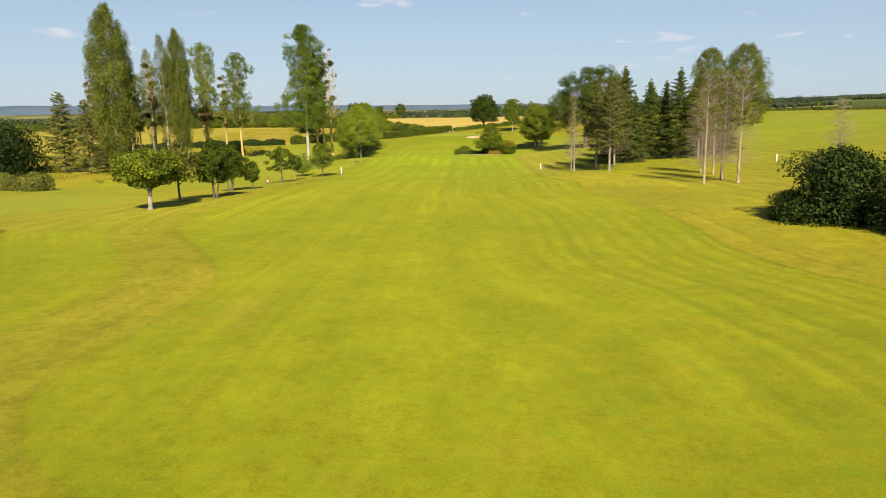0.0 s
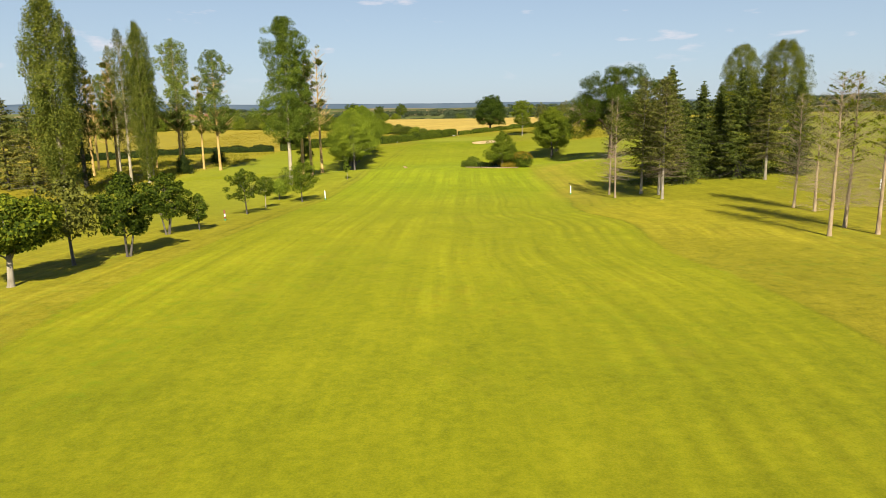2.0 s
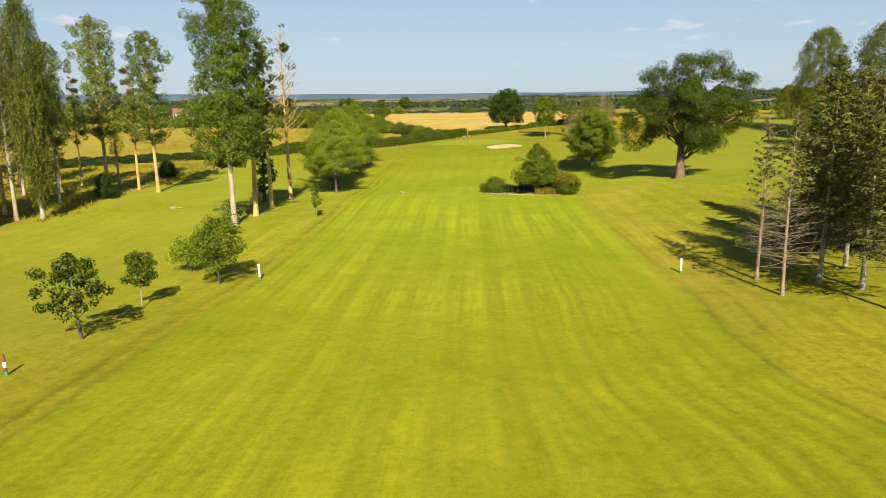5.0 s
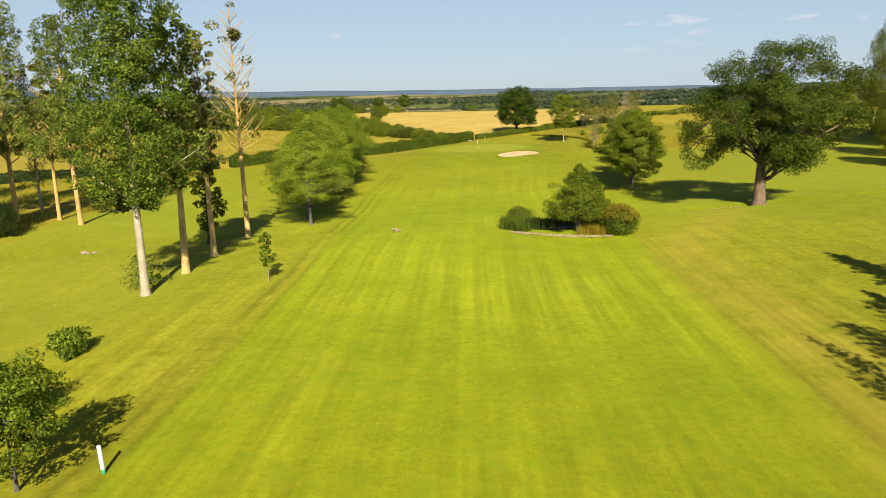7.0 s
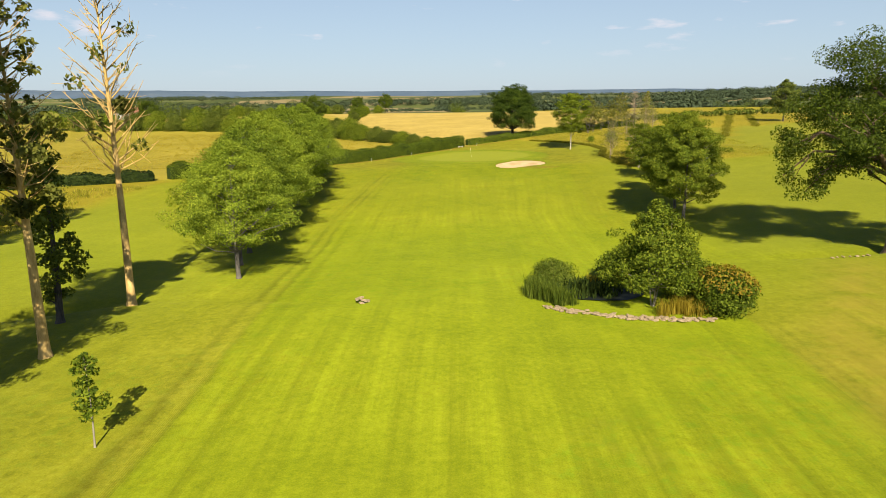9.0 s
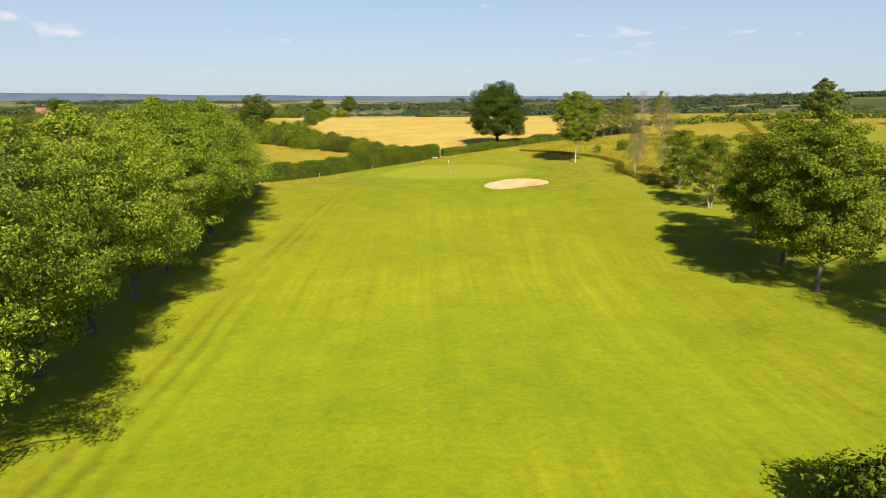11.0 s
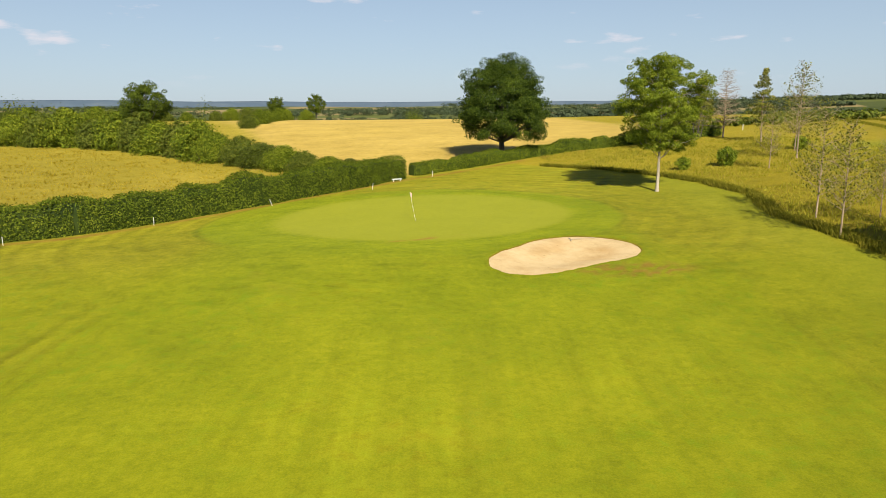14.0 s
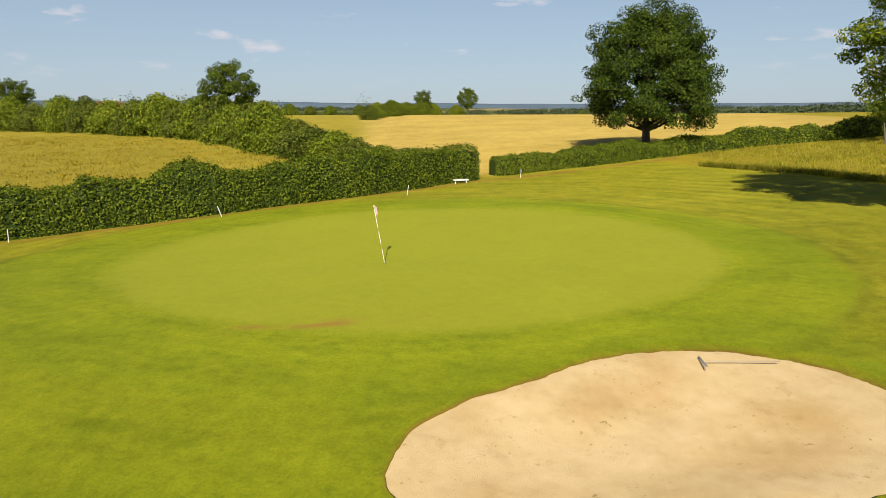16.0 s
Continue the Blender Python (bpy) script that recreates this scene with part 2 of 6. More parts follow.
def sand_material():
    m, n, l, out = material("bunker_sand")
    pos = n.new("ShaderNodeNewGeometry").outputs["Position"]
    big, mid, fine = noise_node(n, l, pos, 0.5, 4), noise_node(n, l, pos, 2.2, 5, 0.65), noise_node(n, l, pos, 60, 2)
    v = math_node(n, l, "MULTIPLY_ADD", mid.outputs["Fac"], 0.35, math_node(n, l, "MULTIPLY_ADD", fine.outputs["Fac"], 0.15, math_node(n, l, "MULTIPLY", big.outputs["Fac"], 0.5)))
    r = ramp(n, [(0.34, (0.425, 0.305, 0.145)), (0.5, (0.515, 0.385, 0.2)), (0.66, (0.575, 0.44, 0.25))])
    l.new(v, r.inputs["Fac"])
    stain = noise_node(n, l, pos, 1.4, 6, 0.75)
    sr = ramp(n, [(0.58, (1, 1, 1)), (0.7, (0.6, 0.5, 0.33))])
    l.new(stain.outputs["Fac"], sr.inputs["Fac"])
    scuff = noise_node(n, l, pos, 3.2, 4, 0.6)
    fr = ramp(n, [(0.64, (0, 0, 0)), (0.72, (1, 1, 1))])
    l.new(scuff.outputs["Fac"], fr.inputs["Fac"])
    mid_height = math_node(n, l, "MULTIPLY_ADD", fr.outputs["Color"], -0.8, mid.outputs["Fac"])
    # leaf litter and scraps of turf, thin and in drifts; damp brown patches
    bits, drift = noise_node(n, l, pos, 7.0, 3, 0.6), noise_node(n, l, pos, 0.7, 3)
    br, dr = ramp(n, [(0.64, (0, 0, 0)), (0.69, (1, 1, 1))]), ramp(n, [(0.46, (0, 0, 0)), (0.6, (1, 1, 1))])
    l.new(bits.outputs["Fac"], br.inputs["Fac"])
    l.new(drift.outputs["Fac"], dr.inputs["Fac"])
    damp = ramp(n, [(0.45, (1, 1, 1)), (0.7, (0.8, 0.68, 0.5))])
    l.new(noise_node(n, l, pos, 0.32, 4).outputs["Fac"], damp.inputs["Fac"])
    base = mix_node(n, l, 0.3, mix_node(n, l, 1.0, r.outputs["Color"], damp.outputs["Color"], "MULTIPLY"), sr.outputs["Color"], "MULTIPLY")
    base = mix_node(n, l, math_node(n, l, "MULTIPLY", math_node(n, l, "MULTIPLY", br.outputs["Color"], dr.outputs["Color"]), 0.7), base, (0.2, 0.135, 0.03))
    b = n.new("ShaderNodeBsdfPrincipled")
    b.inputs["Roughness"].default_value = 0.95
    b.inputs["Diffuse Roughness"].default_value = 0.4
    l.new(base, b.inputs["Base Color"])
    bp = n.new("ShaderNodeBump")
    bp.inputs["Strength"].default_value, bp.inputs["Distance"].default_value = 0.3, 0.05
    l.new(math_node(n, l, "ADD", mid_height, fine.outputs["Fac"]), bp.inputs["Height"])
    l.new(bp.outputs["Normal"], b.inputs["Normal"])
    l.new(b.outputs["BSDF"], out.inputs["Surface"])
    return m


SAND = sand_material()


def ground_material():
    """Turf: fairway, green, semi-rough, long dry grass and far fields, told apart by the mesh's own attributes."""
    m, n, l, out = material("turf")
    pos = n.new("ShaderNodeNewGeometry").outputs["Position"]

    def attr(name):
        t = n.new("ShaderNodeAttribute")
        t.attribute_name = name
        return t.outputs["Fac"]

    collar, green, straw, far, lane, soil, wheat = (attr(k) for k in ("fairway", "green", "straw", "far", "lane", "soil", "wheat"))
    dl, dr, mown, tracked = attr("from_left"), attr("from_right"), attr("mown"), attr("tracked")
    rings = attr("rings")
    big, mid = noise_node(n, l, pos, 0.045, 4), noise_node(n, l, pos, 0.32, 5, 0.65)
    fine, blade = noise_node(n, l, pos, 2.6, 5, 0.7), noise_node(n, l, pos, 14, 4, 0.7)
    tex = math_node(n, l, "MULTIPLY_ADD", blade.outputs["Fac"], 0.3, math_node(n, l, "MULTIPLY_ADD", fine.outputs["Fac"], 0.3, math_node(n, l, "MULTIPLY_ADD", mid.outputs["Fac"], 0.2, math_node(n, l, "MULTIPLY", big.outputs["Fac"], 0.2))))
    fw = ramp(n, [(0.37, (0.2, 0.25, 0.005)), (0.5, (0.335, 0.378, 0.008)), (0.63, (0.475, 0.495, 0.016))])
    ro = ramp(n, [(0.37, (0.215, 0.225, 0.008)), (0.5, (0.365, 0.36, 0.015)), (0.63, (0.54, 0.5, 0.036))])
    gr = ramp(n, [(0.38, (0.315, 0.36, 0.02)), (0.62, (0.415, 0.445, 0.03))])
    st = ramp(n, [(0.36, (0.27, 0.24, 0.01)), (0.49, (0.46, 0.39, 0.02)), (0.62, (0.62, 0.5, 0.045))])
    wh = ramp(n, [(0.35, (0.62, 0.45, 0.075)), (0.65, (0.83, 0.63, 0.16))])
    for r in (fw, ro, gr, st, wh):
        l.new(tex, r.inputs["Fac"])
    # mowing lanes: broad soft bands, and narrow wheel lines
    sp = n.new("ShaderNodeSeparateXYZ")
    l.new(pos, sp.inputs["Vector"])

    def smooth(v, a, b):
        t = n.new("ShaderNodeMapRange")
        t.interpolation_type = "SMOOTHSTEP"
        t.inputs["From Min"].default_value, t.inputs["From Max"].default_value = a, b
        l.new(v, t.inputs["Value"])
        return t.outputs["Result"]

    jit = math_node(n, l, "MULTIPLY_ADD", fine.outputs["Fac"], 0.5, math_node(n, l, "MULTIPLY_ADD", mid.outputs["Fac"], 0.9, -0.7))
    el, er = math_node(n, l, "ADD", dl, jit), math_node(n, l, "SUBTRACT", dr, jit)
    fair = math_node(n, l, "MULTIPLY", math_node(n, l, "MULTIPLY", smooth(el, -0.25, 0.25), smooth(er, 0.25, -0.25)), mown)
    fair = math_node(n, l, "MAXIMUM", fair, math_node(n, l, "MULTIPLY", math_node(n, l, "MULTIPLY", smooth(sp.outputs["Y"], 150.0, 185.0), 0.75), mown))
    # the next hole's apron, west of the strip of rough
    fair = math_node(n, l, "MAXIMUM", fair, math_node(n, l, "MULTIPLY", smooth(el, -4.2, -5.0), smooth(sp.outputs["Y"], 54.0, 44.0)))
    fair = math_node(n, l, "MAXIMUM", fair, collar)
    wob = math_node(n, l, "MULTIPLY_ADD", mid.outputs["Fac"], 0.7, math_node(n, l, "MULTIPLY_ADD", big.outputs["Fac"], 1.6, lane))
    band = math_node(n, l, "SINE", math_node(n, l, "MULTIPLY", wob, 2 * math.pi / 2.6))
    line = math_node(n, l, "SINE", math_node(n, l, "MULTIPLY", wob, 2 * math.pi / 0.85))
    sv = n.new("ShaderNodeCombineXYZ")
    l.new(lane, sv.inputs["X"])
    l.new(math_node(n, l, "MULTIPLY", sp.outputs["Y"], 0.022), sv.inputs["Y"])
    streak = noise_node(n, l, sv.outputs["Vector"], 1.5, 4, 0.6)
    wide = noise_node(n, l, sv.outputs["Vector"], 0.16, 2, 0.5)
    streaks = math_node(n, l, "ADD", math_node(n, l, "MULTIPLY_ADD", streak.outputs["Fac"], 0.7, -0.35), math_node(n, l, "MULTIPLY_ADD", wide.outputs["Fac"], 0.4, -0.2))
    hair = noise_node(n, l, sv.outputs["Vector"], 4.5, 3, 0.6)
    streaks = math_node(n, l, "ADD", streaks, math_node(n, l, "MULTIPLY_ADD", hair.outputs["Fac"], 0.42, -0.21))
    patchy = math_node(n, l, "SMOOTH_MIN", math_node(n, l, "MULTIPLY", math_node(n, l, "SUBTRACT", big.outputs["Fac"], 0.38), 5.0), 1.0, 0.2)
    patchy = math_node(n, l, "MAXIMUM", patchy, 0.4)
    amount = math_node(n, l, "MULTIPLY", math_node(n, l, "MULTIPLY", patchy, math_node(n, l, "MULTIPLY_ADD", attr("coarse"), -0.65, 1.0)), math_node(n, l, "SUBTRACT", 1.0, math_node(n, l, "MAXIMUM", green, math_node(n, l, "MAXIMUM", straw, far))))
    shade = math_node(n, l, "ADD", math_node(n, l, "MULTIPLY_ADD", band, 0.085, streaks), math_node(n, l, "MULTIPLY", line, 0.05))
    ringed = math_node(n, l, "SINE", math_node(n, l, "MULTIPLY", math_node(n, l, "MULTIPLY_ADD", mid.outputs["Fac"], 0.5, lane), 2 * math.pi / 1.5))
    shade = math_node(n, l, "ADD", shade, math_node(n, l, "MULTIPLY", math_node(n, l, "MULTIPLY", ringed, rings), 0.25))
    amount = math_node(n, l, "MULTIPLY", amount, math_node(n, l, "MULTIPLY_ADD", smooth(sp.outputs["Y"], 138.0, 168.0), -0.42, 1.0))
    shade = math_node(n, l, "MULTIPLY_ADD", shade, math_node(n, l, "MULTIPLY", amount, 0.88), 1.0)
    # wheel tracks that follow the fairway's edges
    tracks = None
    for d, at, wide in ((el, 0.0, 0.3), (el, -1.3, 0.36), (el, 1.3, 0.4), (er, 0.1, 0.3), (er, 2.2, 0.3)):
        q = math_node(n, l, "DIVIDE", math_node(n, l, "SUBTRACT", d, at), wide)
        q = math_node(n, l, "POWER", 2.718, math_node(n, l, "MULTIPLY", math_node(n, l, "MULTIPLY", q, q), -1.0))
        if at == 0.0:
            q = math_node(n, l, "MULTIPLY", q, math_node(n, l, "MULTIPLY_ADD", smooth(sp.outputs["Y"], 30.0, 62.0), 0.4, 0.6))
        if at < -1:
            q = math_node(n, l, "MULTIPLY", q, smooth(sp.outputs["Y"], 60.0, 90.0))
        if at > 1 and d is el:
            q = math_node(n, l, "MULTIPLY", q, math_node(n, l, "MULTIPLY", smooth(sp.outputs["Y"], 140.0, 160.0), 0.6))
        if d is er:
            q = math_node(n, l, "MULTIPLY", q, math_node(n, l, "MULTIPLY_ADD", smooth(sp.outputs["Y"], 125.0, 155.0), -0.65, 1.0))
        tracks = q if tracks is None else math_node(n, l, "ADD", tracks, q)
    worn = smooth(noise_node(n, l, pos, 0.07, 3).outputs["Fac"], 0.36, 0.62)
    tracks = math_node(n, l, "MULTIPLY", math_node(n, l, "MULTIPLY", tracks, tracked), math_node(n, l, "MULTIPLY_ADD", worn, -0.19, -0.06))
    shade = math_node(n, l, "ADD", shade, tracks)
    # the first cut along the rough: arcs of the mower inside it, a thin scuffed line, and paler rough beyond
    cut = math_node(n, l, "MULTIPLY_ADD", jit, -0.35, dr)
    start = math_node(n, l, "MULTIPLY", smooth(sp.outputs["Y"], 108.0, 84.0), tracked)
    arc = math_node(n, l, "SINE", math_node(n, l, "MULTIPLY", math_node(n, l, "MULTIPLY_ADD", big.outputs["Fac"], 1.2, dr), 2 * math.pi / 1.25))
    arc = math_node(n, l, "MULTIPLY", math_node(n, l, "MULTIPLY", arc, start), math_node(n, l, "MULTIPLY", smooth(dr, -13.0, -8.0), smooth(dr, 0.0, -1.0)))
    shade = math_node(n, l, "MULTIPLY_ADD", math_node(n, l, "MULTIPLY", arc, smooth(mid.outputs["Fac"], 0.3, 0.65)), 0.13, shade)
    thin = math_node(n, l, "DIVIDE", cut, 0.16)
    thin = math_node(n, l, "POWER", 2.718, math_node(n, l, "MULTIPLY", math_node(n, l, "MULTIPLY", thin, thin), -1.0))
    shade = math_node(n, l, "MULTIPLY_ADD", math_node(n, l, "MULTIPLY", thin, start), -0.1, shade)
    pale = math_node(n, l, "MULTIPLY", smooth(cut, -0.1, 0.15), math_node(n, l, "MULTIPLY", start, smooth(dr, 17.0, 9.0)))
    lush = ramp(n, [(0.38, (0.18, 0.245, 0.006)), (0.5, (0.29, 0.355, 0.009)), (0.62, (0.4, 0.45, 0.014))])
    l.new(tex, lush.inputs["Fac"])
    c = mix_node(n, l, fair, ro.outputs["Color"], fw.outputs["Color"])
    c = mix_node(n, l, pale, c, mix_node(n, l, 1.0, c, (1.27, 1.23, 1.25), "MULTIPLY"))
    c = mix_node(n, l, collar, c, lush.outputs["Color"])
    # clover-green and rusty flecks, in drifts
    fleck, drift = noise_node(n, l, pos, 1.3, 5, 0.7), noise_node(n, l, pos, 0.055, 3)
    short = math_node(n, l, "SUBTRACT", 1.0, math_node(n, l, "MAXIMUM", green, far))
    lushy = math_node(n, l, "MULTIPLY", math_node(n, l, "MULTIPLY", smooth(fleck.outputs["Fac"], 0.5, 0.66), smooth(drift.outputs["Fac"], 0.42, 0.62)), math_node(n, l, "MULTIPLY", short, 0.6))
    c = mix_node(n, l, lushy, c, mix_node(n, l, 1.0, c, (0.62, 0.86, 0.8), "MULTIPLY"))
    rusty = math_node(n, l, "MULTIPLY", math_node(n, l, "MULTIPLY", smooth(fleck.outputs["Fac"], 0.47, 0.34), smooth(noise_node(n, l, pos, 0.09, 3).outputs["Fac"], 0.5, 0.66)), math_node(n, l, "MULTIPLY", short, 0.35))
    c = mix_node(n, l, rusty, c, mix_node(n, l, 1.0, c, (1.15, 0.86, 1.1), "MULTIPLY"))
    # dry, worn patches in the mown grass
    dry = ramp(n, [(0.6, (0, 0, 0)), (0.72, (1, 1, 1))])
    l.new(noise_node(n, l, pos, 0.11, 6, 0.7).outputs["Fac"], dry.inputs["Fac"])
    c = mix_node(n, l, math_node(n, l, "MULTIPLY", dry.outputs["Color"], 0.25), c, (0.36, 0.3, 0.035))
    sc = n.new("ShaderNodeCombineColor")
    for k in range(3):
        l.new(shade, sc.inputs[k])
    c = mix_node(n, l, 1.0, c, sc.outputs["Color"], "MULTIPLY")
    c = mix_node(n, l, smooth(sp.outputs["Y"], 135.0, 70.0), c, mix_node(n, l, 1.0, c, (1.05, 0.99, 1.0), "MULTIPLY"))
    c = mix_node(n, l, math_node(n, l, "MULTIPLY", smooth(sp.outputs["Y"], 90.0, 150.0), smooth(sp.outputs["Y"], 225.0, 185.0)), c, mix_node(n, l, 1.0, c, (1.03, 1.11, 1.06), "MULTIPLY"))
    c = mix_node(n, l, green, c, gr.outputs["Color"])
    # the cut edge round the collar, a thin line of longer grass
    edge = math_node(n, l, "ADD", attr("rim"), math_node(n, l, "MULTIPLY_ADD", fine.outputs["Fac"], 0.5, -0.25))
    edge = math_node(n, l, "POWER", 2.718, math_node(n, l, "MULTIPLY", math_node(n, l, "MULTIPLY", edge, edge), -16.0))
    c = mix_node(n, l, math_node(n, l, "MULTIPLY", edge, math_node(n, l, "MULTIPLY", math_node(n, l, "MULTIPLY_ADD", worn, 0.3, 0.15), smooth(sp.outputs["Y"], 257.0, 266.0))), c, (0.12, 0.165, 0.008))
    tuft_pos = n.new("ShaderNodeMapping")
    tuft_pos.inputs["Scale"].default_value = (0.55, 1.3, 1.0)
    l.new(pos, tuft_pos.inputs["Vector"])
    mottle = math_node(n, l, "MULTIPLY", smooth(noise_node(n, l, tuft_pos.outputs["Vector"], 0.5, 6, 0.68).outputs["Fac"], 0.47, 0.66), math_node(n, l, "MULTIPLY", math_node(n, l, "SUBTRACT", 1.0, green), smooth(sp.outputs["Y"], 240.0, 254.0)))
    c = mix_node(n, l, math_node(n, l, "MULTIPLY", mottle, 0.42), c, mix_node(n, l, 1.0, c, (0.55, 0.62, 0.6), "MULTIPLY"))
    c = mix_node(n, l, straw, c, st.outputs["Color"])
    tram = math_node(n, l, "SINE", math_node(n, l, "MULTIPLY_ADD", sp.outputs["X"], 0.42, math_node(n, l, "MULTIPLY", sp.outputs["Y"], 0.11)))
    patch = math_node(n, l, "MULTIPLY_ADD", smooth(noise_node(n, l, pos, 0.09, 6, 0.75).outputs["Fac"], 0.3, 0.7), 0.3, math_node(n, l, "MULTIPLY_ADD", smooth(tram, 0.93, 1.0), -0.03, 0.84))
    pc = n.new("ShaderNodeCombineColor")
    for k in range(3):
        l.new(patch, pc.inputs[k])
    c = mix_node(n, l, wheat, c, mix_node(n, l, 1.0, wh.outputs["Color"], pc.outputs["Color"], "MULTIPLY"))
    c = mix_node(n, l, soil, c, (0.4, 0.17, 0.05))
    tufts = math_node(n, l, "MULTIPLY", math_node(n, l, "SUBTRACT", 1.0, math_node(n, l, "MAXIMUM", fair, math_node(n, l, "MAXIMUM", green, far))), smooth(noise_node(n, l, pos, 1.1, 5, 0.75).outputs["Fac"], 0.46, 0.62))
    c = mix_node(n, l, math_node(n, l, "MULTIPLY", tufts, 0.55), c, mix_node(n, l, 1.0, c, (0.72, 0.74, 0.62), "MULTIPLY"))
    coarse = math_node(n, l, "MULTIPLY", attr("coarse"), smooth(noise_node(n, l, pos, 0.5, 6, 0.72).outputs["Fac"], 0.28, 0.72))
    c = mix_node(n, l, math_node(n, l, "MULTIPLY", coarse, 0.8), c, mix_node(n, l, 1.0, c, (0.78, 0.79, 0.68), "MULTIPLY"))
    worn_strip = math_node(n, l, "MULTIPLY", attr("dry"), smooth(mid.outputs["Fac"], 0.25, 0.6))
    c = mix_node(n, l, math_node(n, l, "MULTIPLY", worn_strip, 0.62), c, mix_node(n, l, 1.0, (0.52, 0.42, 0.045), sc.outputs["Color"], "MULTIPLY"))
    # far fields, each with its own crop
    vo = n.new("ShaderNodeTexVoronoi")
    vo.inputs["Scale"].default_value = 0.006
    vm = n.new("ShaderNodeMapping")
    vm.inputs["Scale"].default_value = (1.0, 0.6, 0.0)
    vm.inputs["Rotation"].default_value = (0, 0, 0.5)
    l.new(pos, vm.inputs["Vector"])
    l.new(vm.outputs["Vector"], vo.inputs["Vector"])
    sep = n.new("ShaderNodeSeparateColor")
    l.new(vo.outputs["Color"], sep.inputs["Color"])
    crops = ramp(n, [(0.0, (0.09, 0.12, 0.025)), (0.25, (0.16, 0.19, 0.04)), (0.45, (0.11, 0.14, 0.03)), (0.6, (0.4, 0.32, 0.13)), (0.78, (0.2, 0.22, 0.06)), (1.0, (0.46, 0.38, 0.2))])
    crops.color_ramp.interpolation = "CONSTANT"
    l.new(sep.outputs[0], crops.inputs["Fac"])
    c = mix_node(n, l, far, c, crops.outputs["Color"])
    b = n.new("ShaderNodeBsdfPrincipled")
    b.inputs["Roughness"].default_value = 0.9
    b.inputs["Specular IOR Level"].default_value = 0.15
    b.inputs["Diffuse Roughness"].default_value = 1.0
    # the sward's reflectance, lower than that of its dry colours
    c = mix_node(n, l, 1.0, c, (0.492, 0.477, 0.5), "MULTIPLY")
    l.new(c, b.inputs["Base Color"])
    bp = n.new("ShaderNodeBump")
    bp.inputs["Distance"].default_value = 0.12
    l.new(math_node(n, l, "MULTIPLY_ADD", straw, 0.9, math_node(n, l, "MULTIPLY_ADD", green, -0.2, 0.3)), bp.inputs["Strength"])
    l.new(math_node(n, l, "ADD", fine.outputs["Fac"], math_node(n, l, "MULTIPLY", blade.outputs["Fac"], 0.6)), bp.inputs["Height"])
    l.new(bp.outputs["Normal"], b.inputs["Normal"])
    l.new(b.outputs["BSDF"], out.inputs["Surface"])
    return m


TURF = ground_material()

POLE_DULL = plain("dull_olive_paint", (0.25, 0.26, 0.06), 0.6)
ASH_WOOD = plain("weathered_ash_wood", (0.42, 0.34, 0.26), 0.7)


# ---- the lie of the land ----
PROFILE = ((-3000, 0.0), (-400, 3.0), (-60, 5.2), (0, 5.4), (30, 5.0), (72, 4.55), (100, 3.3), (116, 2.65), (142, 2.6), (160, 2.75), (170, 2.2), (190, 1.0), (205, 1.0), (220, 1.35), (244, 2.2), (256, 3.4), (270, 3.6), (284, 4.0), (300, 4.6), (340, 6.3), (400, 8.4), (450, 9.2), (520, 8.6), (700, 5.0), (1000, 1.0), (1600, -2.0), (2600, 2.0), (4800, 4.0))

def step(a, b, v):
    u = min(1.0, max(0.0, (v - a) / (b - a)))
    return u * u * (3 - 2 * u)

def profile(y):
    k = PROFILE
    if y <= k[0][0]: return k[0][1]
    for i in range(len(k) - 1):
        if y <= k[i + 1][0]:
            (y0, z0), (y1, z1) = k[i], k[i + 1]
            m0 = (z1 - k[i - 1][1]) / (y1 - k[i - 1][0]) if i else 0.0
            m1 = (k[i + 2][1] - z0) / (k[i + 2][0] - y0) if i + 2 < len(k) else 0.0
            d = y1 - y0
            u = (y - y0) / d
            return (2*u**3 - 3*u*u + 1) * z0 + (u**3 - 2*u*u + u) * d * m0 + (3*u*u - 2*u**3) * z1 + (u**3 - u*u) * d * m1
    return k[-1][1]

def soft(v, w):
    """a ramp that starts softly at 0"""
    return 0.0 if v <= 0 else (v * v / (2 * w) if v < w else v - w / 2)

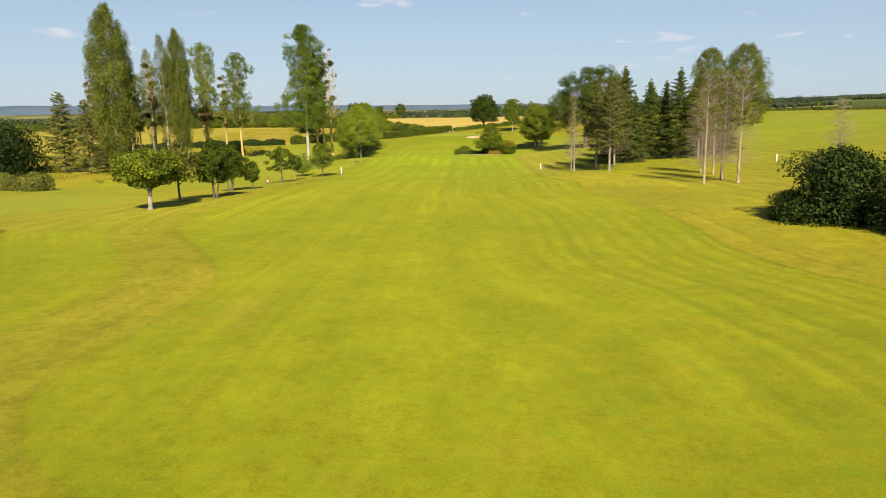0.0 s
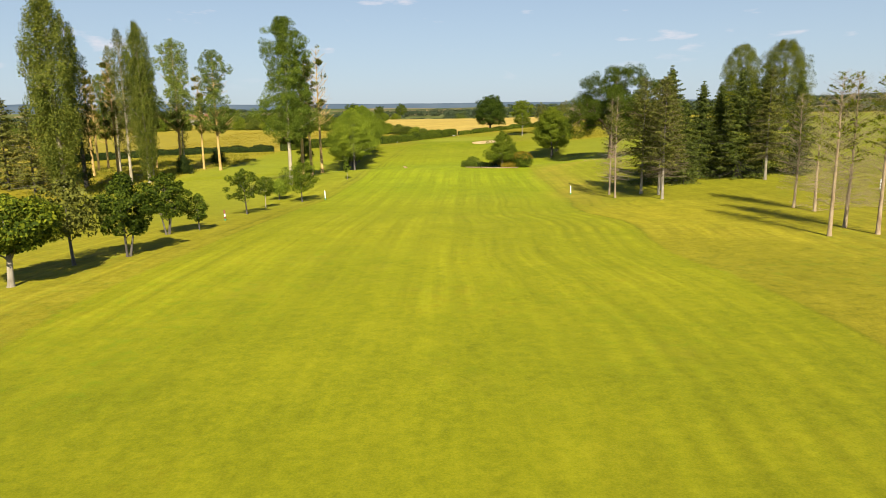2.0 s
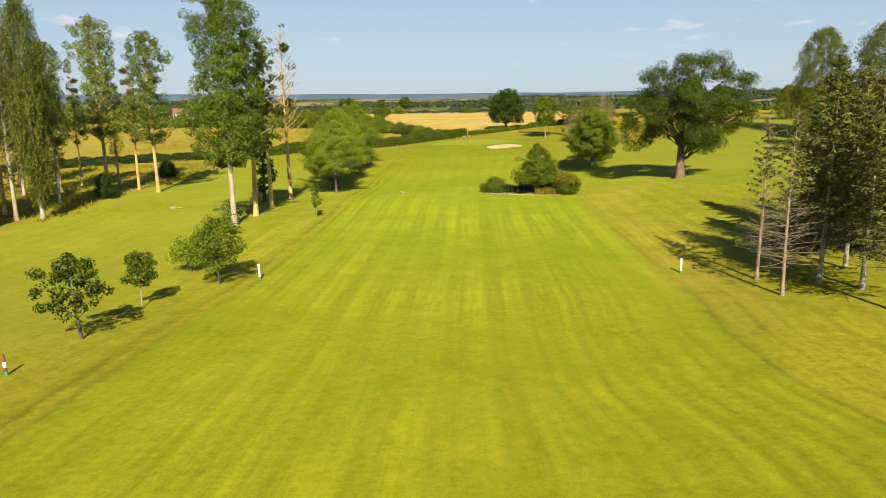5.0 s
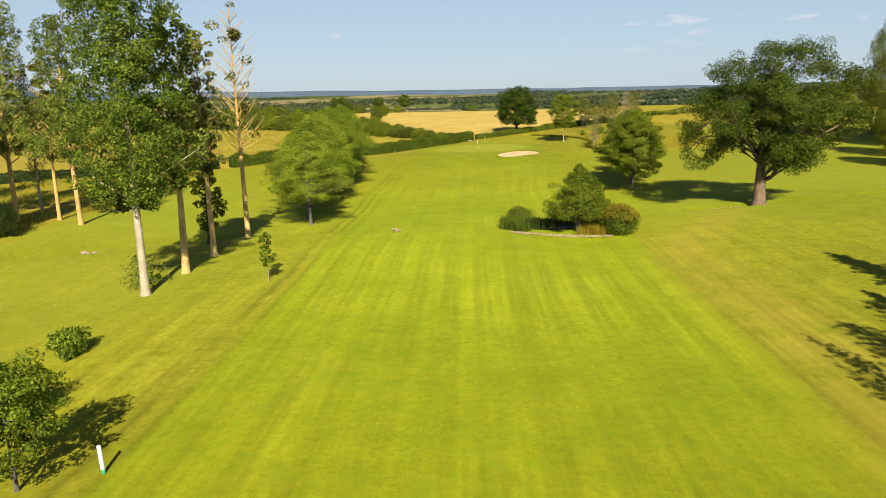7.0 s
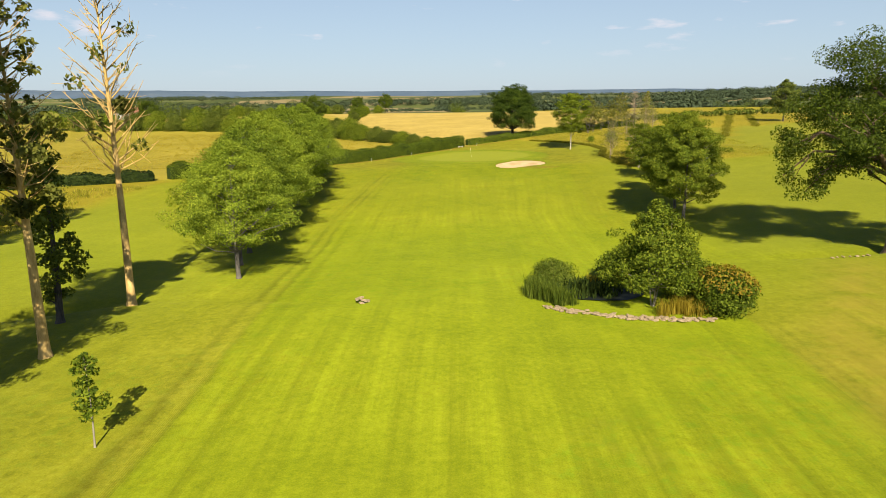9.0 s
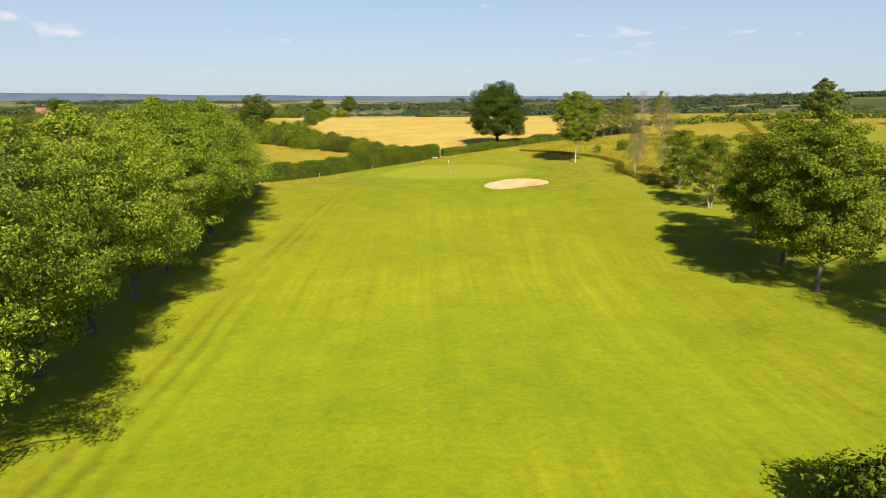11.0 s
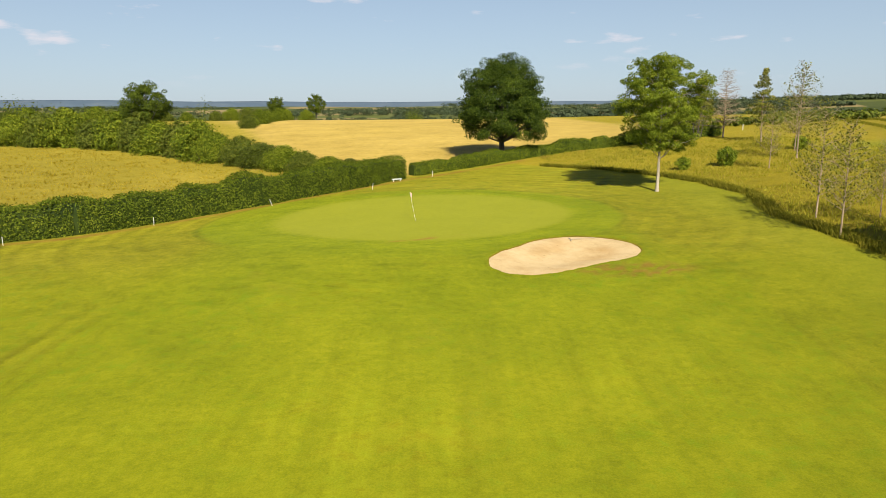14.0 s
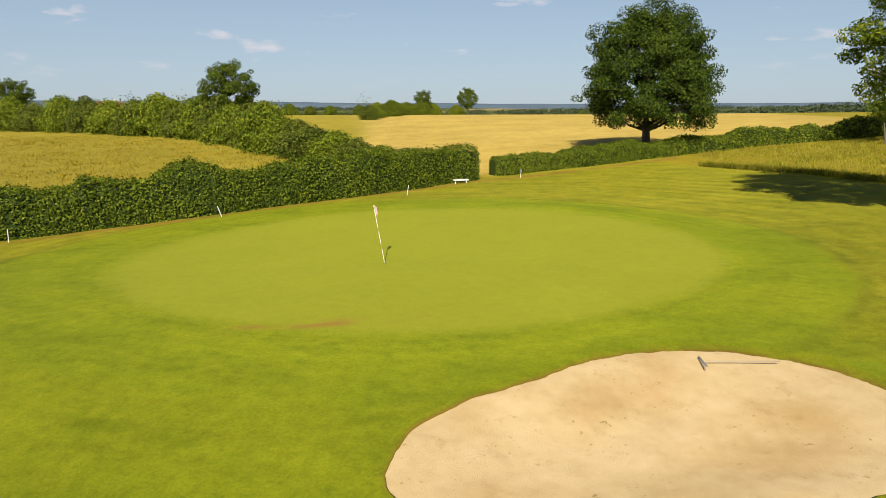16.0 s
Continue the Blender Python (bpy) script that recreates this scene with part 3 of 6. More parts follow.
def height(x, y):
    z = profile(y)
    z -= 1.5 * step(12, 48, -x) * step(20, 80, y) * (1 - step(215, 300, y))
    z += 2.0 * step(30, 50, -x) * step(150, 190, y) * (1 - step(225, 262, y))
    z -= 7.0 * step(90, 400, -x) * (1 - step(900, 2000, y))
    rise = min(1.0, 0.0098 * (soft(x - 9, 8) - soft(x - 105, 20)))
    rise *= (0.3 + 0.7 * step(70, 120, y)) * step(-80, 30, y) * (1 - step(400, 900, y))
    z += (9.8 - z) * rise
    z += 0.028 * max(-40, min(40, x)) * step(240, 285, y) * (1 - step(320, 420, y))
    far = math.hypot(x, y)
    if far > 900:
        z += 25.0 * step(0.1, 0.5, x / far) * step(850, 1650, far) * (1 - step(1900, 3000, far)) * (y > 0)
        z += 34.0 * step(900, 5200, far) + 6.0 * math.sin(x * 0.0031 + 1.0) * math.sin(y * 0.0042) * step(900, 1800, far)
    # the ditch that crosses the hole, piped under the fairway
    if 120 < y < 200 and (x > 16 or x < -14) and abs(x) < 110:
        depth = 0.4 * step(16, 24, x) if x > 0 else 0.14 * step(14, 16, -x) + 0.5 * step(30, 40, -x)
        z -= depth * (1 - step(70, 110, abs(x))) * math.exp(-((y - lerp(DITCH, x)) / (1.3 if x < -30 else 0.9)) ** 2)
    # the bank of the neighbouring hole's terrace, west
    if x < -40 and 100 < y < 150:
        q = ellipse(x, y, (-66, 121), (16, 9))
        z += 0.9 * (1 - step(0.8, 1.1, q))
    return z


def lerp(table, y):
    """Linear table look-up."""
    if y <= table[0][0]:
        return table[0][1]
    for (y0, v0), (y1, v1) in zip(table, table[1:]):
        if y <= y1:
            return v0 + (v1 - v0) * (y - y0) / (y1 - y0)
    return table[-1][1]


LEFT_EDGE = ((-80, -2), (8, -4), (11.9, -7.6), (12.6, -8.6), (13.8, -9.7), (15.2, -10.7), (16.6, -11.2), (18.3, -11.4), (21, -11.2), (25.8, -10.8), (29, -10.8), (31.5, -11.5), (34.3, -12.9), (39.7, -16.1), (46, -20.0), (54, -21.2), (67, -21.1), (98, -21), (110, -20.2), (150, -20), (186, -21.4), (199, -22.2), (211, -22.3), (222, -21.7), (242, -20.6), (252, -19.2), (262, -20), (300, -20))
RIGHT_EDGE = ((-80, 26), (20, 19), (28, 16.9), (30, 15.9), (32.5, 15.1), (36.6, 14.6), (43, 14.9), (50, 14.9), (58, 14.1), (65.8, 12.3), (72.4, 12.4), (78.9, 13.0), (83.4, 12.7), (89.6, 11.0), (97.8, 10.7), (106, 11.6), (130, 11.5), (180, 11), (210, 11.2), (222, 12.7), (237, 13.8), (253, 15.0), (300, 14))
ROUGH_EDGE = ((246, 60), (248, 27), (252, 24.2), (264, 23.3), (273, 25.7), (281, 24.8), (287, 23.0), (296, 19.0), (303, 13.5), (308, 9.0))
DRY_LINE = ((96, 12.5), (118, 13.6), (126, 15.2), (133, 15.0), (142, 13.4), (153, 14.4), (161, 18.6), (169, 23.5), (182, 28))
GREEN_AT, GREEN_R = (-3.2, 270.7), (12.4, 11.3)
COLLAR_AT, COLLAR_R = (-4.0, 270.6), (17.3, 15.6)
BUNKER_AT = (5.6, 256.1)
DITCH = ((-110, 138), (-54, 158.5), (-47, 160.6), (-40, 164.6), (-33, 168.2), (-27, 168.2), (-20, 165.6), (-14.4, 163.8), (13.8, 181.5), (20, 178.2), (26, 177.6), (44, 178), (70, 179), (110, 183))


def bunker_radius(t):
    """The bunker's outline, a lopsided oval lying askew, by the angle round its middle."""
    r = 4.03 + 0.2 * math.cos(t) - 0.02 * math.sin(t) + 0.61 * math.cos(2 * t) + 1.12 * math.sin(2 * t) + 0.23 * math.cos(3 * t) - 0.16 * math.sin(3 * t)
    r += -0.055 * math.cos(4 * t) + 0.185 * math.sin(4 * t) + 0.08 * math.cos(5 * t)
    return r + 0.015 * math.sin(19 * t) + 0.008 * math.sin(31 * t)


def in_bunker(x, y):
    dx, dy = x - BUNKER_AT[0], y - BUNKER_AT[1]
    return math.hypot(dx, dy) / bunker_radius(math.atan2(dy, dx))


def ellipse(x, y, at, r):
    return math.hypot((x - at[0]) / r[0], (y - at[1]) / r[1])


def hedge_line(x):
    """y of the hedge beyond the green, west of the gap."""
    return lerp(((-110, 214), (-75, 238), (-62, 247), (-45, 264), (-31, 271), (-18.6, 282), (-5, 298.3), (0, 302), (9, 310.5), (18, 319), (30, 322), (60, 330)), x)


def surface(x, y):
    """The turf's height with its small forms: the raised green, the bunker's hollow, gentle unevenness."""
    z = height(x, y)
    near = 1 - step(330, 500, max(abs(x) * 2, abs(y)))
    z += near * (0.12 * noise.noise((x * 0.06, y * 0.06, 1.3)) + 0.03 * noise.noise((x * 0.3, y * 0.3, 4.1)))
    if 225 < y < 320 and abs(x) < 60:
        q = ellipse(x, y, COLLAR_AT, COLLAR_R)
        z += 0.35 * (1 - step(0.75, 1.45, q))
        b = in_bunker(x, y)
        if b < 1.0:
            z -= 0.75 * (1 - step(0.82, 1.0, b)) + 0.05
        elif b < 1.5:
            z += 0.05 * (1 - step(1.0, 1.5, b)) * step(-3, 3, y - BUNKER_AT[1])
    return z


def dry_strip(x, y, wob):
    """Where machines leave the fairway past the island, and beside the tee's rough, the grass is dry."""
    a = math.exp(-((x - lerp(DRY_LINE, y) + 1.2 * wob) / 3.0) ** 2) * step(96, 114, y) * (1 - step(168, 182, y))
    b = math.exp(-((x - lerp(LEFT_EDGE, y) + 2.0 + wob) / 1.6) ** 2) * step(60, 110, y) * (1 - step(236, 250, y)) * 0.07
    return max(a, b)


def graded(points):
    """Grid lines from (end, spacing) pairs."""
    out = [points[0][0]]
    for (a, _), (b, gap) in zip(points, points[1:]):
        k = max(1, round((b - a) / gap))
        out += [a + (b - a) * (i + 1) / k for i in range(k)]
    return out


def mesh_object(name, verts, faces, mats, smooth=True, index=None):
    me = bpy.data.meshes.new(name)
    me.from_pydata(verts, [], faces)
    for mt in mats if isinstance(mats, (list, tuple)) else [mats]:
        me.materials.append(mt)
    if smooth:
        me.polygons.foreach_set("use_smooth", [True] * len(me.polygons))
    if index is not None:
        me.polygons.foreach_set("material_index", index)
    me.update()
    return new(name, me)


def build_ground():
    xs = graded([(-4800, 0), (-1500, 300), (-400, 90), (-120, 14), (-40, 2.5), (-0.5, 0.75), (12.5, 0.3), (32, 0.75), (130, 4), (400, 14), (1500, 90), (4800, 300)])
    ys = graded([(-1500, 0), (-100, 140), (-10, 5), (248, 0.8), (264, 0.35), (310, 0.7), (420, 4), (700, 15), (1500, 60), (4800, 240)])
    nx = len(xs)
    verts, zones = [], {k: [] for k in ("fairway", "green", "straw", "far", "lane", "soil", "wheat", "from_left", "from_right", "mown", "tracked", "rings", "dry", "coarse", "rim")}
    for y in ys:
        for x in xs:
            verts.append((x, y, surface(x, y)))
            wob = 0.7 * noise.noise((x * 0.15, y * 0.15, 0)) + 0.4 * noise.noise((x * 0.5, y * 0.5, 7))
            le, re = lerp(LEFT_EDGE, y), lerp(RIGHT_EDGE, y)
            c, g = ellipse(x, y, COLLAR_AT, COLLAR_R), ellipse(x, y, GREEN_AT, GREEN_R)
            collar = 1 - step(0.975, 1.0, c + wob * 0.012)
            grn = 1 - step(0.94, 1.04, g + wob * 0.035)
            l2 = 1 - step(0.9, 1.1, ellipse(x, y, (-52, 74), (15, 17)) + 0.1 * wob)
            fair = max(0.85 * collar, 0.7 * step(236, 256, y + 4 * wob) * (1 - step(262, 270, y)) * (1 - step(10, 17, abs(x + 3) + 2 * wob)))
            grn = max(grn, 0.8 * l2, 0.55 * step(16, 24, x + wob) * step(178, 188, y + 2 * wob) * (1 - step(366, 390, y)), 0.4 * step(24, 34, -x + 2 * wob) * step(84, 100, y) * (1 - step(200, 235, y)))
            # long dry grass
            s = step(-1.0, 1.0, x - lerp(ROUGH_EDGE, y) + wob) * step(247, 250, y) * (1 - step(44, 56, x + 4 * wob))
            s = max(s, step(-1, 1, x - lerp(ROUGH_EDGE, y) + wob) * step(300, 308, y))
            s = max(s, step(-3, 3, -61 - x + 3 * wob) * step(103, 118, y + 4 * wob))
            s = max(s, step(-0.8, 0.8, y - hedge_line(x) + 0.4) * (x < -3))
            s = min(1.0, s) * (1 - step(300, 420, abs(x))) * (1 - step(700, 900, y))
            w = step(-1, 1, y - hedge_line(x) - 0.5) if x > -3.5 else step(-2, 2, x + 12 + 0.95 * (y - 298)) if x > -30 else step(-2, 2, x + 47 + 0.35 * (y - 390)) * step(300, 320, y)
            w *= step(298, 303, y) * (1 - step(500, 530, y)) * (1 - step(40, 46, x - 0.03 * (y - 300)))
            if x < -3 and y > hedge_line(x):
                w = max(w, 0.22 * s)
            # tee platform and the unmown ground beyond it, east
            if x > 45 and y > 265:
                for a, b in (((54.5, 277.6), (88, 362)), ((70.8, 299.9), (100, 378))):
                    dx, dy = b[0] - a[0], b[1] - a[1]
                    u = ((x - a[0]) * dx + (y - a[1]) * dy) / (dx * dx + dy * dy)
                    off = abs((x - a[0]) * dy - (y - a[1]) * dx) / math.hypot(dx, dy)
                    s = max(s, (1 - step(0.8, 2.4, off)) * step(-0.02, 0.02, u) * (1 - step(0.98, 1.02, u)))
                s = max(s, step(368, 392, y + 4 * wob) * step(84, 96, x) * (1 - step(620, 700, y)))
            if x > -3.5:
                w *= step(-1, 1, y - hedge_line(x) - 1.0)
            s *= 1 - min(1.0, w)
            so = math.exp(-((y - hedge_line(x) + 2.3) / 0.75) ** 2) * (x < 22) * (x > -60) * (0.55 + 0.45 * wob)
            so = max(so, 0.8 * (1 - step(0.96, 1.0, in_bunker(x, y))) if 240 < y < 270 and -5 < x < 16 else 0.0)
            if 248 < y < 264 and -12 < x < 18:
                so = max(so, 0.6 * step(-0.3, 0.4, noise.noise((x * 2.2, y * 2.2, 2))) * (1 - step(0.55, 1.0, ellipse(x, y, (9.2, 252.9), (4.4, 1.6)))), 0.75 * step(-0.15, 0.3, noise.noise((x * 1.7, y * 1.7, 6))) * (1 - step(0.5, 1.0, ellipse(x, y + 0.4 * (-3.2 - x), (-3.2, 260.0), (3.4, 0.45)))))
            f = max(step(620, 760, y), step(190, 260, abs(x) - max(0, 0.2 * (y - 150))), step(60, 120, -y))
            lane = x - (re - 11.3) * step(-6, 8, x) if le < x < re else (x - le if x <= le else x - re)
            if y > 246:
                q = (c - 1) * 16
                u = step(240, 250, y)
                lane = lane * (1 - u) + q * u
            for k, v in zip(zones, (fair, grn, s, f, lane, max(0.0, min(1.0, so)), min(1.0, w), x - le, x - re, (1 - step(250, 260, y)) * step(-60, -20, y), max(0.75 * (1 - step(48, 62, y)) * step(4, 12, y), step(60, 80, y) * (1 - step(246, 254, y))), step(252, 262, y) * step(0.98, 1.04, c) * (1 - step(1.75, 1.95, c)) * (0.35 + 0.65 * step(-2, 8, abs(x + 4) - 10)), dry_strip(x, y, wob), max(0.8 * (1 - step(20, 62, y)), 0.45 * step(234, 246, y) * (1 - step(1.0, 1.25, 2.05 - c)) * (1 - step(280, 300, y))), (c - 1) * 16)):
                zones[k].append(v)
    faces = [(j * nx + i, j * nx + i + 1, (j + 1) * nx + i + 1, (j + 1) * nx + i) for j in range(len(ys) - 1) for i in range(nx - 1)]
    ob = mesh_object("ground", verts, faces, TURF)
    for k, v in zones.items():
        ob.data.attributes.new(k, "FLOAT", "POINT").data.foreach_set("value", v)
    return tagged(ob, "mown yellow-green golf course turf with dry rough and fields", "ground", kind="structure")


ground = build_ground()


def distant_ridge():
    """Wooded hills along the horizon, far off, their haze put into the colour."""
    verts, faces, k = [], [], 240
    for i in range(k + 1):
        t = 2 * math.pi * i / k
        c, s = math.sin(t), math.cos(t)
        side = math.sin(t)
        top = 60 - 36 * side + 8 * noise.noise((3 * c, 3 * s, 0.2)) + 6 * noise.noise((11 * c, 11 * s, 3)) + 3 * noise.noise((40 * c, 40 * s, 5))
        for r, z in ((4200, 20), (4350, top * 0.55 + 20), (4500, top * 0.85 + 12), (4650, top + 6), (4790, top - 30)):
            verts.append((c * r, s * r, z))
    for i in range(k):
        for j in range(4):
            a = i * 5 + j
            faces.append((a, a + 5, a + 6, a + 1))
    m, n, l, out = material("haze_tinted_hills")
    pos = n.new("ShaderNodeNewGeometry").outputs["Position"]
    # blue-grey stops carry the distance haze as surface colour
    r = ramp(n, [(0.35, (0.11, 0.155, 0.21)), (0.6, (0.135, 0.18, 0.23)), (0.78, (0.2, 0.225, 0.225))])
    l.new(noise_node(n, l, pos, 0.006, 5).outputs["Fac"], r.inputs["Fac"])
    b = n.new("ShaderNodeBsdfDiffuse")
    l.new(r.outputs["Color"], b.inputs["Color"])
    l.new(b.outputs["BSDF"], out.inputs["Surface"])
    return tagged(mesh_object("backdrop", verts, faces, m), "wooded hills on the horizon, coloured blue-grey for haze", "hills", kind="structure")


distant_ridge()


# ---- plants: how they are built ----
def rng(seed):
    return np.random.default_rng(seed)


def tube(verts, faces, path, radii, sides):
    """A tapered limb along a path, added to verts and faces."""
    path = [Vector([float(q) for q in p]) for p in path]
    base = len(verts)
    for i, (p, r) in enumerate(zip(path, radii)):
        d = (path[min(i + 1, len(path) - 1)] - path[max(i - 1, 0)]).normalized()
        u = d.orthogonal().normalized()
        v = d.cross(u)
        for k in range(sides):
            t = 2 * math.pi * k / sides
            verts.append(tuple(p + float(r) * (math.cos(t) * u + math.sin(t) * v)))
    for i in range(len(path) - 1):
        for k in range(sides):
            a, b = base + i * sides + k, base + i * sides + (k + 1) % sides
            faces.append((a, b, b + sides, a + sides))
    faces.append(tuple(base + (len(path) - 1) * sides + k for k in range(sides)))


def leaf_mesh(name, at, out, size, mat, seed, longer=1.5, lift=0.35, mess=0.75):
    """Leaves as small bent blades: at: places, out: the way each turns its face."""
    g = rng(seed)
    n = len(at)
    nrm = out + g.normal(0, mess, (n, 3))
    nrm[:, 2] += lift
    nrm /= np.linalg.norm(nrm, axis=1)[:, None] + 1e-9
    ref = g.normal(0, 1, (n, 3))
    u = np.cross(nrm, ref)
    u /= np.linalg.norm(u, axis=1)[:, None] + 1e-9
    v = np.cross(nrm, u)
    sz = (size * g.uniform(0.65, 1.3, n))[:, None]
    a, b = u * sz * 0.5 * longer, v * sz * 0.5
    fold = nrm * sz * 0.16
    co = np.stack([at - a, at - b * 0.9 + fold - a * 0.1, at + a - fold * 0.6, at + b * 0.9 + fold - a * 0.1], 1).reshape(-1, 3)
    me = bpy.data.meshes.new(name)
    me.vertices.add(4 * n)
    me.vertices.foreach_set("co", co.astype(np.float32).ravel())
    me.loops.add(4 * n)
    me.loops.foreach_set("vertex_index", np.arange(4 * n, dtype=np.int32))
    me.polygons.add(n)
    me.polygons.foreach_set("loop_start", np.arange(0, 4 * n, 4, dtype=np.int32))
    me.materials.append(mat)
    me.update(calc_edges=True)
    return me


def child(name, me, parent, label=""):
    ob = new(name, me)
    ob.parent = parent
    if label:
        ob["label"] = label
    return ob


def raw_mesh(name, verts, faces, mat, smooth=True):
    me = bpy.data.meshes.new(name)
    me.from_pydata(verts, [], faces)
    me.materials.append(mat)
    if smooth:
        me.polygons.foreach_set("use_smooth", [True] * len(me.polygons))
    me.update()
    return me


SHAPES = {
    "round": lambda u: math.sqrt(max(0.0, 1 - (2 * u - 1) ** 2)),
    "dome": lambda u: math.sqrt(max(0.0, 1 - u * u)) * (0.72 + 0.28 * min(1, u * 5)),
    "crown": lambda u: math.sin(math.pi * (0.1 + 0.88 * u) ** 0.85) ** 0.6,
    "egg": lambda u: math.sqrt(max(0.0, 1 - ((u - 0.34) / (0.34 if u < 0.34 else 0.67)) ** 2 * (0.45 if u < 0.34 else 0.97))),
    "oval": lambda u: math.sin(math.pi * min(1, 0.08 + 0.92 * u) ** 0.8) ** 0.7,
    "column": lambda u: (math.sin(math.pi * min(1.0, 0.12 + 0.86 * u)) ** 0.55) * (1 - 0.25 * u),
    "cone": lambda u: (1 - u) ** 0.85 + 0.03,
    "heap": lambda u: max(0.02, 1 - u ** 1.4) ** 0.8,
    "flame": lambda u: (0.4 + 0.6 * min(1.0, u / 0.45) ** 0.7) * max(0.0, 1 - max(0.0, (u - 0.5) / 0.52) ** 2.6) ** 0.75,
    "tall": lambda u: math.sin(math.pi * (0.1 + 0.88 * u)) ** 0.6 * (0.75 + 0.25 * math.sin(9 * u)),
}


def tree(name, label, h, w, bottom, shape, clumps, per, leaf, leaves, wood, trunk_r, seed, category="tree", group="", inner=0.35, clump_r=0.17, flat=0.7,
         limbs=14, bare=0, bare_from=0.2, lean=0.0, stems=1, crown_label="", droop=0.0, mistletoe=0, longer=1.5, lumpy=0.35, lobes=0, lobe_at=(), rise=0.0, twig=1.0):
    """A tree at the origin: a trunk with limbs, and a crown of leaf clumps within a shape. bottom: where the crown begins, as a part of h."""
    g = rng(seed)
    ob = new(name)
    tagged(ob, label, category, group)
    verts, faces = [], []
    lean_at = g.uniform(0, 6.28)
    lx, ly = lean * math.cos(lean_at), lean * math.sin(lean_at)
    bend = g.normal(0, 0.012 * h, 2)

    def axis(u):
        return np.array([lx * u * h + bend[0] * math.sin(3 * u), ly * u * h + bend[1] * math.sin(3.5 * u), u * h])

    reach = 0.96 if shape in ("cone", "column", "tall") else 0.8
    for s in range(stems):
        off = np.array([0, 0, 0]) if stems == 1 else np.array([math.cos(s * 2.4) * trunk_r * 1.2, math.sin(s * 2.4) * trunk_r * 1.2, 0])
        spread = 0 if stems == 1 else 0.12 * h
        us = [-0.02, 0.0, 0.02, 0.06, 0.15, 0.3, 0.45, 0.6, 0.75, reach]
        pts = [axis(u) * np.array([1, 1, 1]) + off * (1 + u * 2) + np.array([math.cos(s * 2.4), math.sin(s * 2.4), 0]) * spread * u * (stems > 1) for u in us]
        rad = [trunk_r * k / (1 if stems == 1 else 1.5) for k in ((1.7, 1.45, 1.15, 1.0, 0.9, 0.6, 0.4, 0.26, 0.15, 0.05) if lobes or lobe_at else (1.7, 1.45, 1.15, 1.0, 0.92, 0.78, 0.6, 0.42, 0.25, 0.05))]
        tube(verts, faces, pts, rad, 9)
    fn = SHAPES[shape]
    centres, sizes = [], []
    low, high = h * bottom + 0.6 * clump_r * w * flat * (bottom > 0.1), h - 0.5 * clump_r * w * flat
    phi = g.uniform(0, 6.28)
    for k in range(clumps):
        u = (k + 0.5) / clumps
        u = u ** (0.75 if shape == "cone" else 0.9)
        u = min(0.99, max(0.01, u + g.normal(0, 0.03)))
        phi += 2.39996 + g.normal(0, 0.25)
        rad = fn(u) * w / 2 * (1 + lumpy * noise.noise((math.cos(phi) * 1.4 + seed, math.sin(phi) * 1.4, u * 3.2)))
        q = math.sqrt(g.uniform(inner ** 2, 1.0)) * (1 + g.normal(0, 0.07))
        r = max(0.0, rad * q - clump_r * w * 0.35)
        z = low + (high - low) * u
        c = axis(z / h) + np.array([math.cos(phi) * r, math.sin(phi) * r, -droop * r])
        centres.append(c)
        sizes.append(clump_r * w * g.uniform(0.7, 1.3) * (0.55 + 0.45 * fn(u)))
    if lobes or lobe_at:
        # the crown swells in lobes, with gaps between them
        spots = [np.array(p) for p in lobe_at]
        for k in range(lobes):
            u = min(0.94, max(0.06, (k + 0.5) / lobes + g.normal(0, 0.05)))
            a = 2.39996 * k + g.normal(0, 0.3) + seed
            r = fn(u) * w / 2 * g.uniform(0.42, 0.72)
            spots.append(np.array([*(axis((low + (high - low) * u) / h)[:2] + r * np.array([math.cos(a), math.sin(a)])), low + (high - low) * u, w * g.uniform(0.13, 0.21)]))
        total = sum(p[3] ** 2 for p in spots)
        keep = [] if lobe_at else [k for k in range(clumps) if k % 2]
        centres, sizes = [centres[k] * np.array([0.86, 0.86, 1]) for k in keep], [sizes[k] for k in keep]
        clumps = clumps - len(keep)
        top = max(p[3] for p in spots)
        for p in spots:
            r = math.hypot(p[0], p[1])
            z0 = min(max(p[2] - 0.75 * r - g.uniform(0.2, 0.6) * p[3], h * bottom * g.uniform(0.75, 1.0)), h * 0.72)
            p0 = axis(z0 / h)
            way = p[:3] - p0
            p1, p2 = p0 + way * 0.35 + g.normal(0, 0.02 * w, 3), p0 + way * 0.7 + np.array([0, 0, 0.05 * r]) + g.normal(0, 0.025 * w, 3)
            if lobe_at and p[2] < 9.5 and r > 4.5:
                # low outer boughs arch up and hang down
                p0 = axis(0.3 + 0.08 * g.uniform())
                p1, p2 = p0 + (p[:3] - p0) * 0.35 + np.array([0, 0, 1.6]), p0 + (p[:3] - p0) * 0.75 + np.array([0, 0, 2.0])
            r0 = trunk_r * ((0.2 if lobe_at else 0.16) + 0.24 * p[3] / top) * (1.15 - z0 / h)
            tube(verts, faces, [p0, p1, p2, p[:3]], [r0, r0 * 0.8, r0 * 0.55, r0 * 0.3], 6)
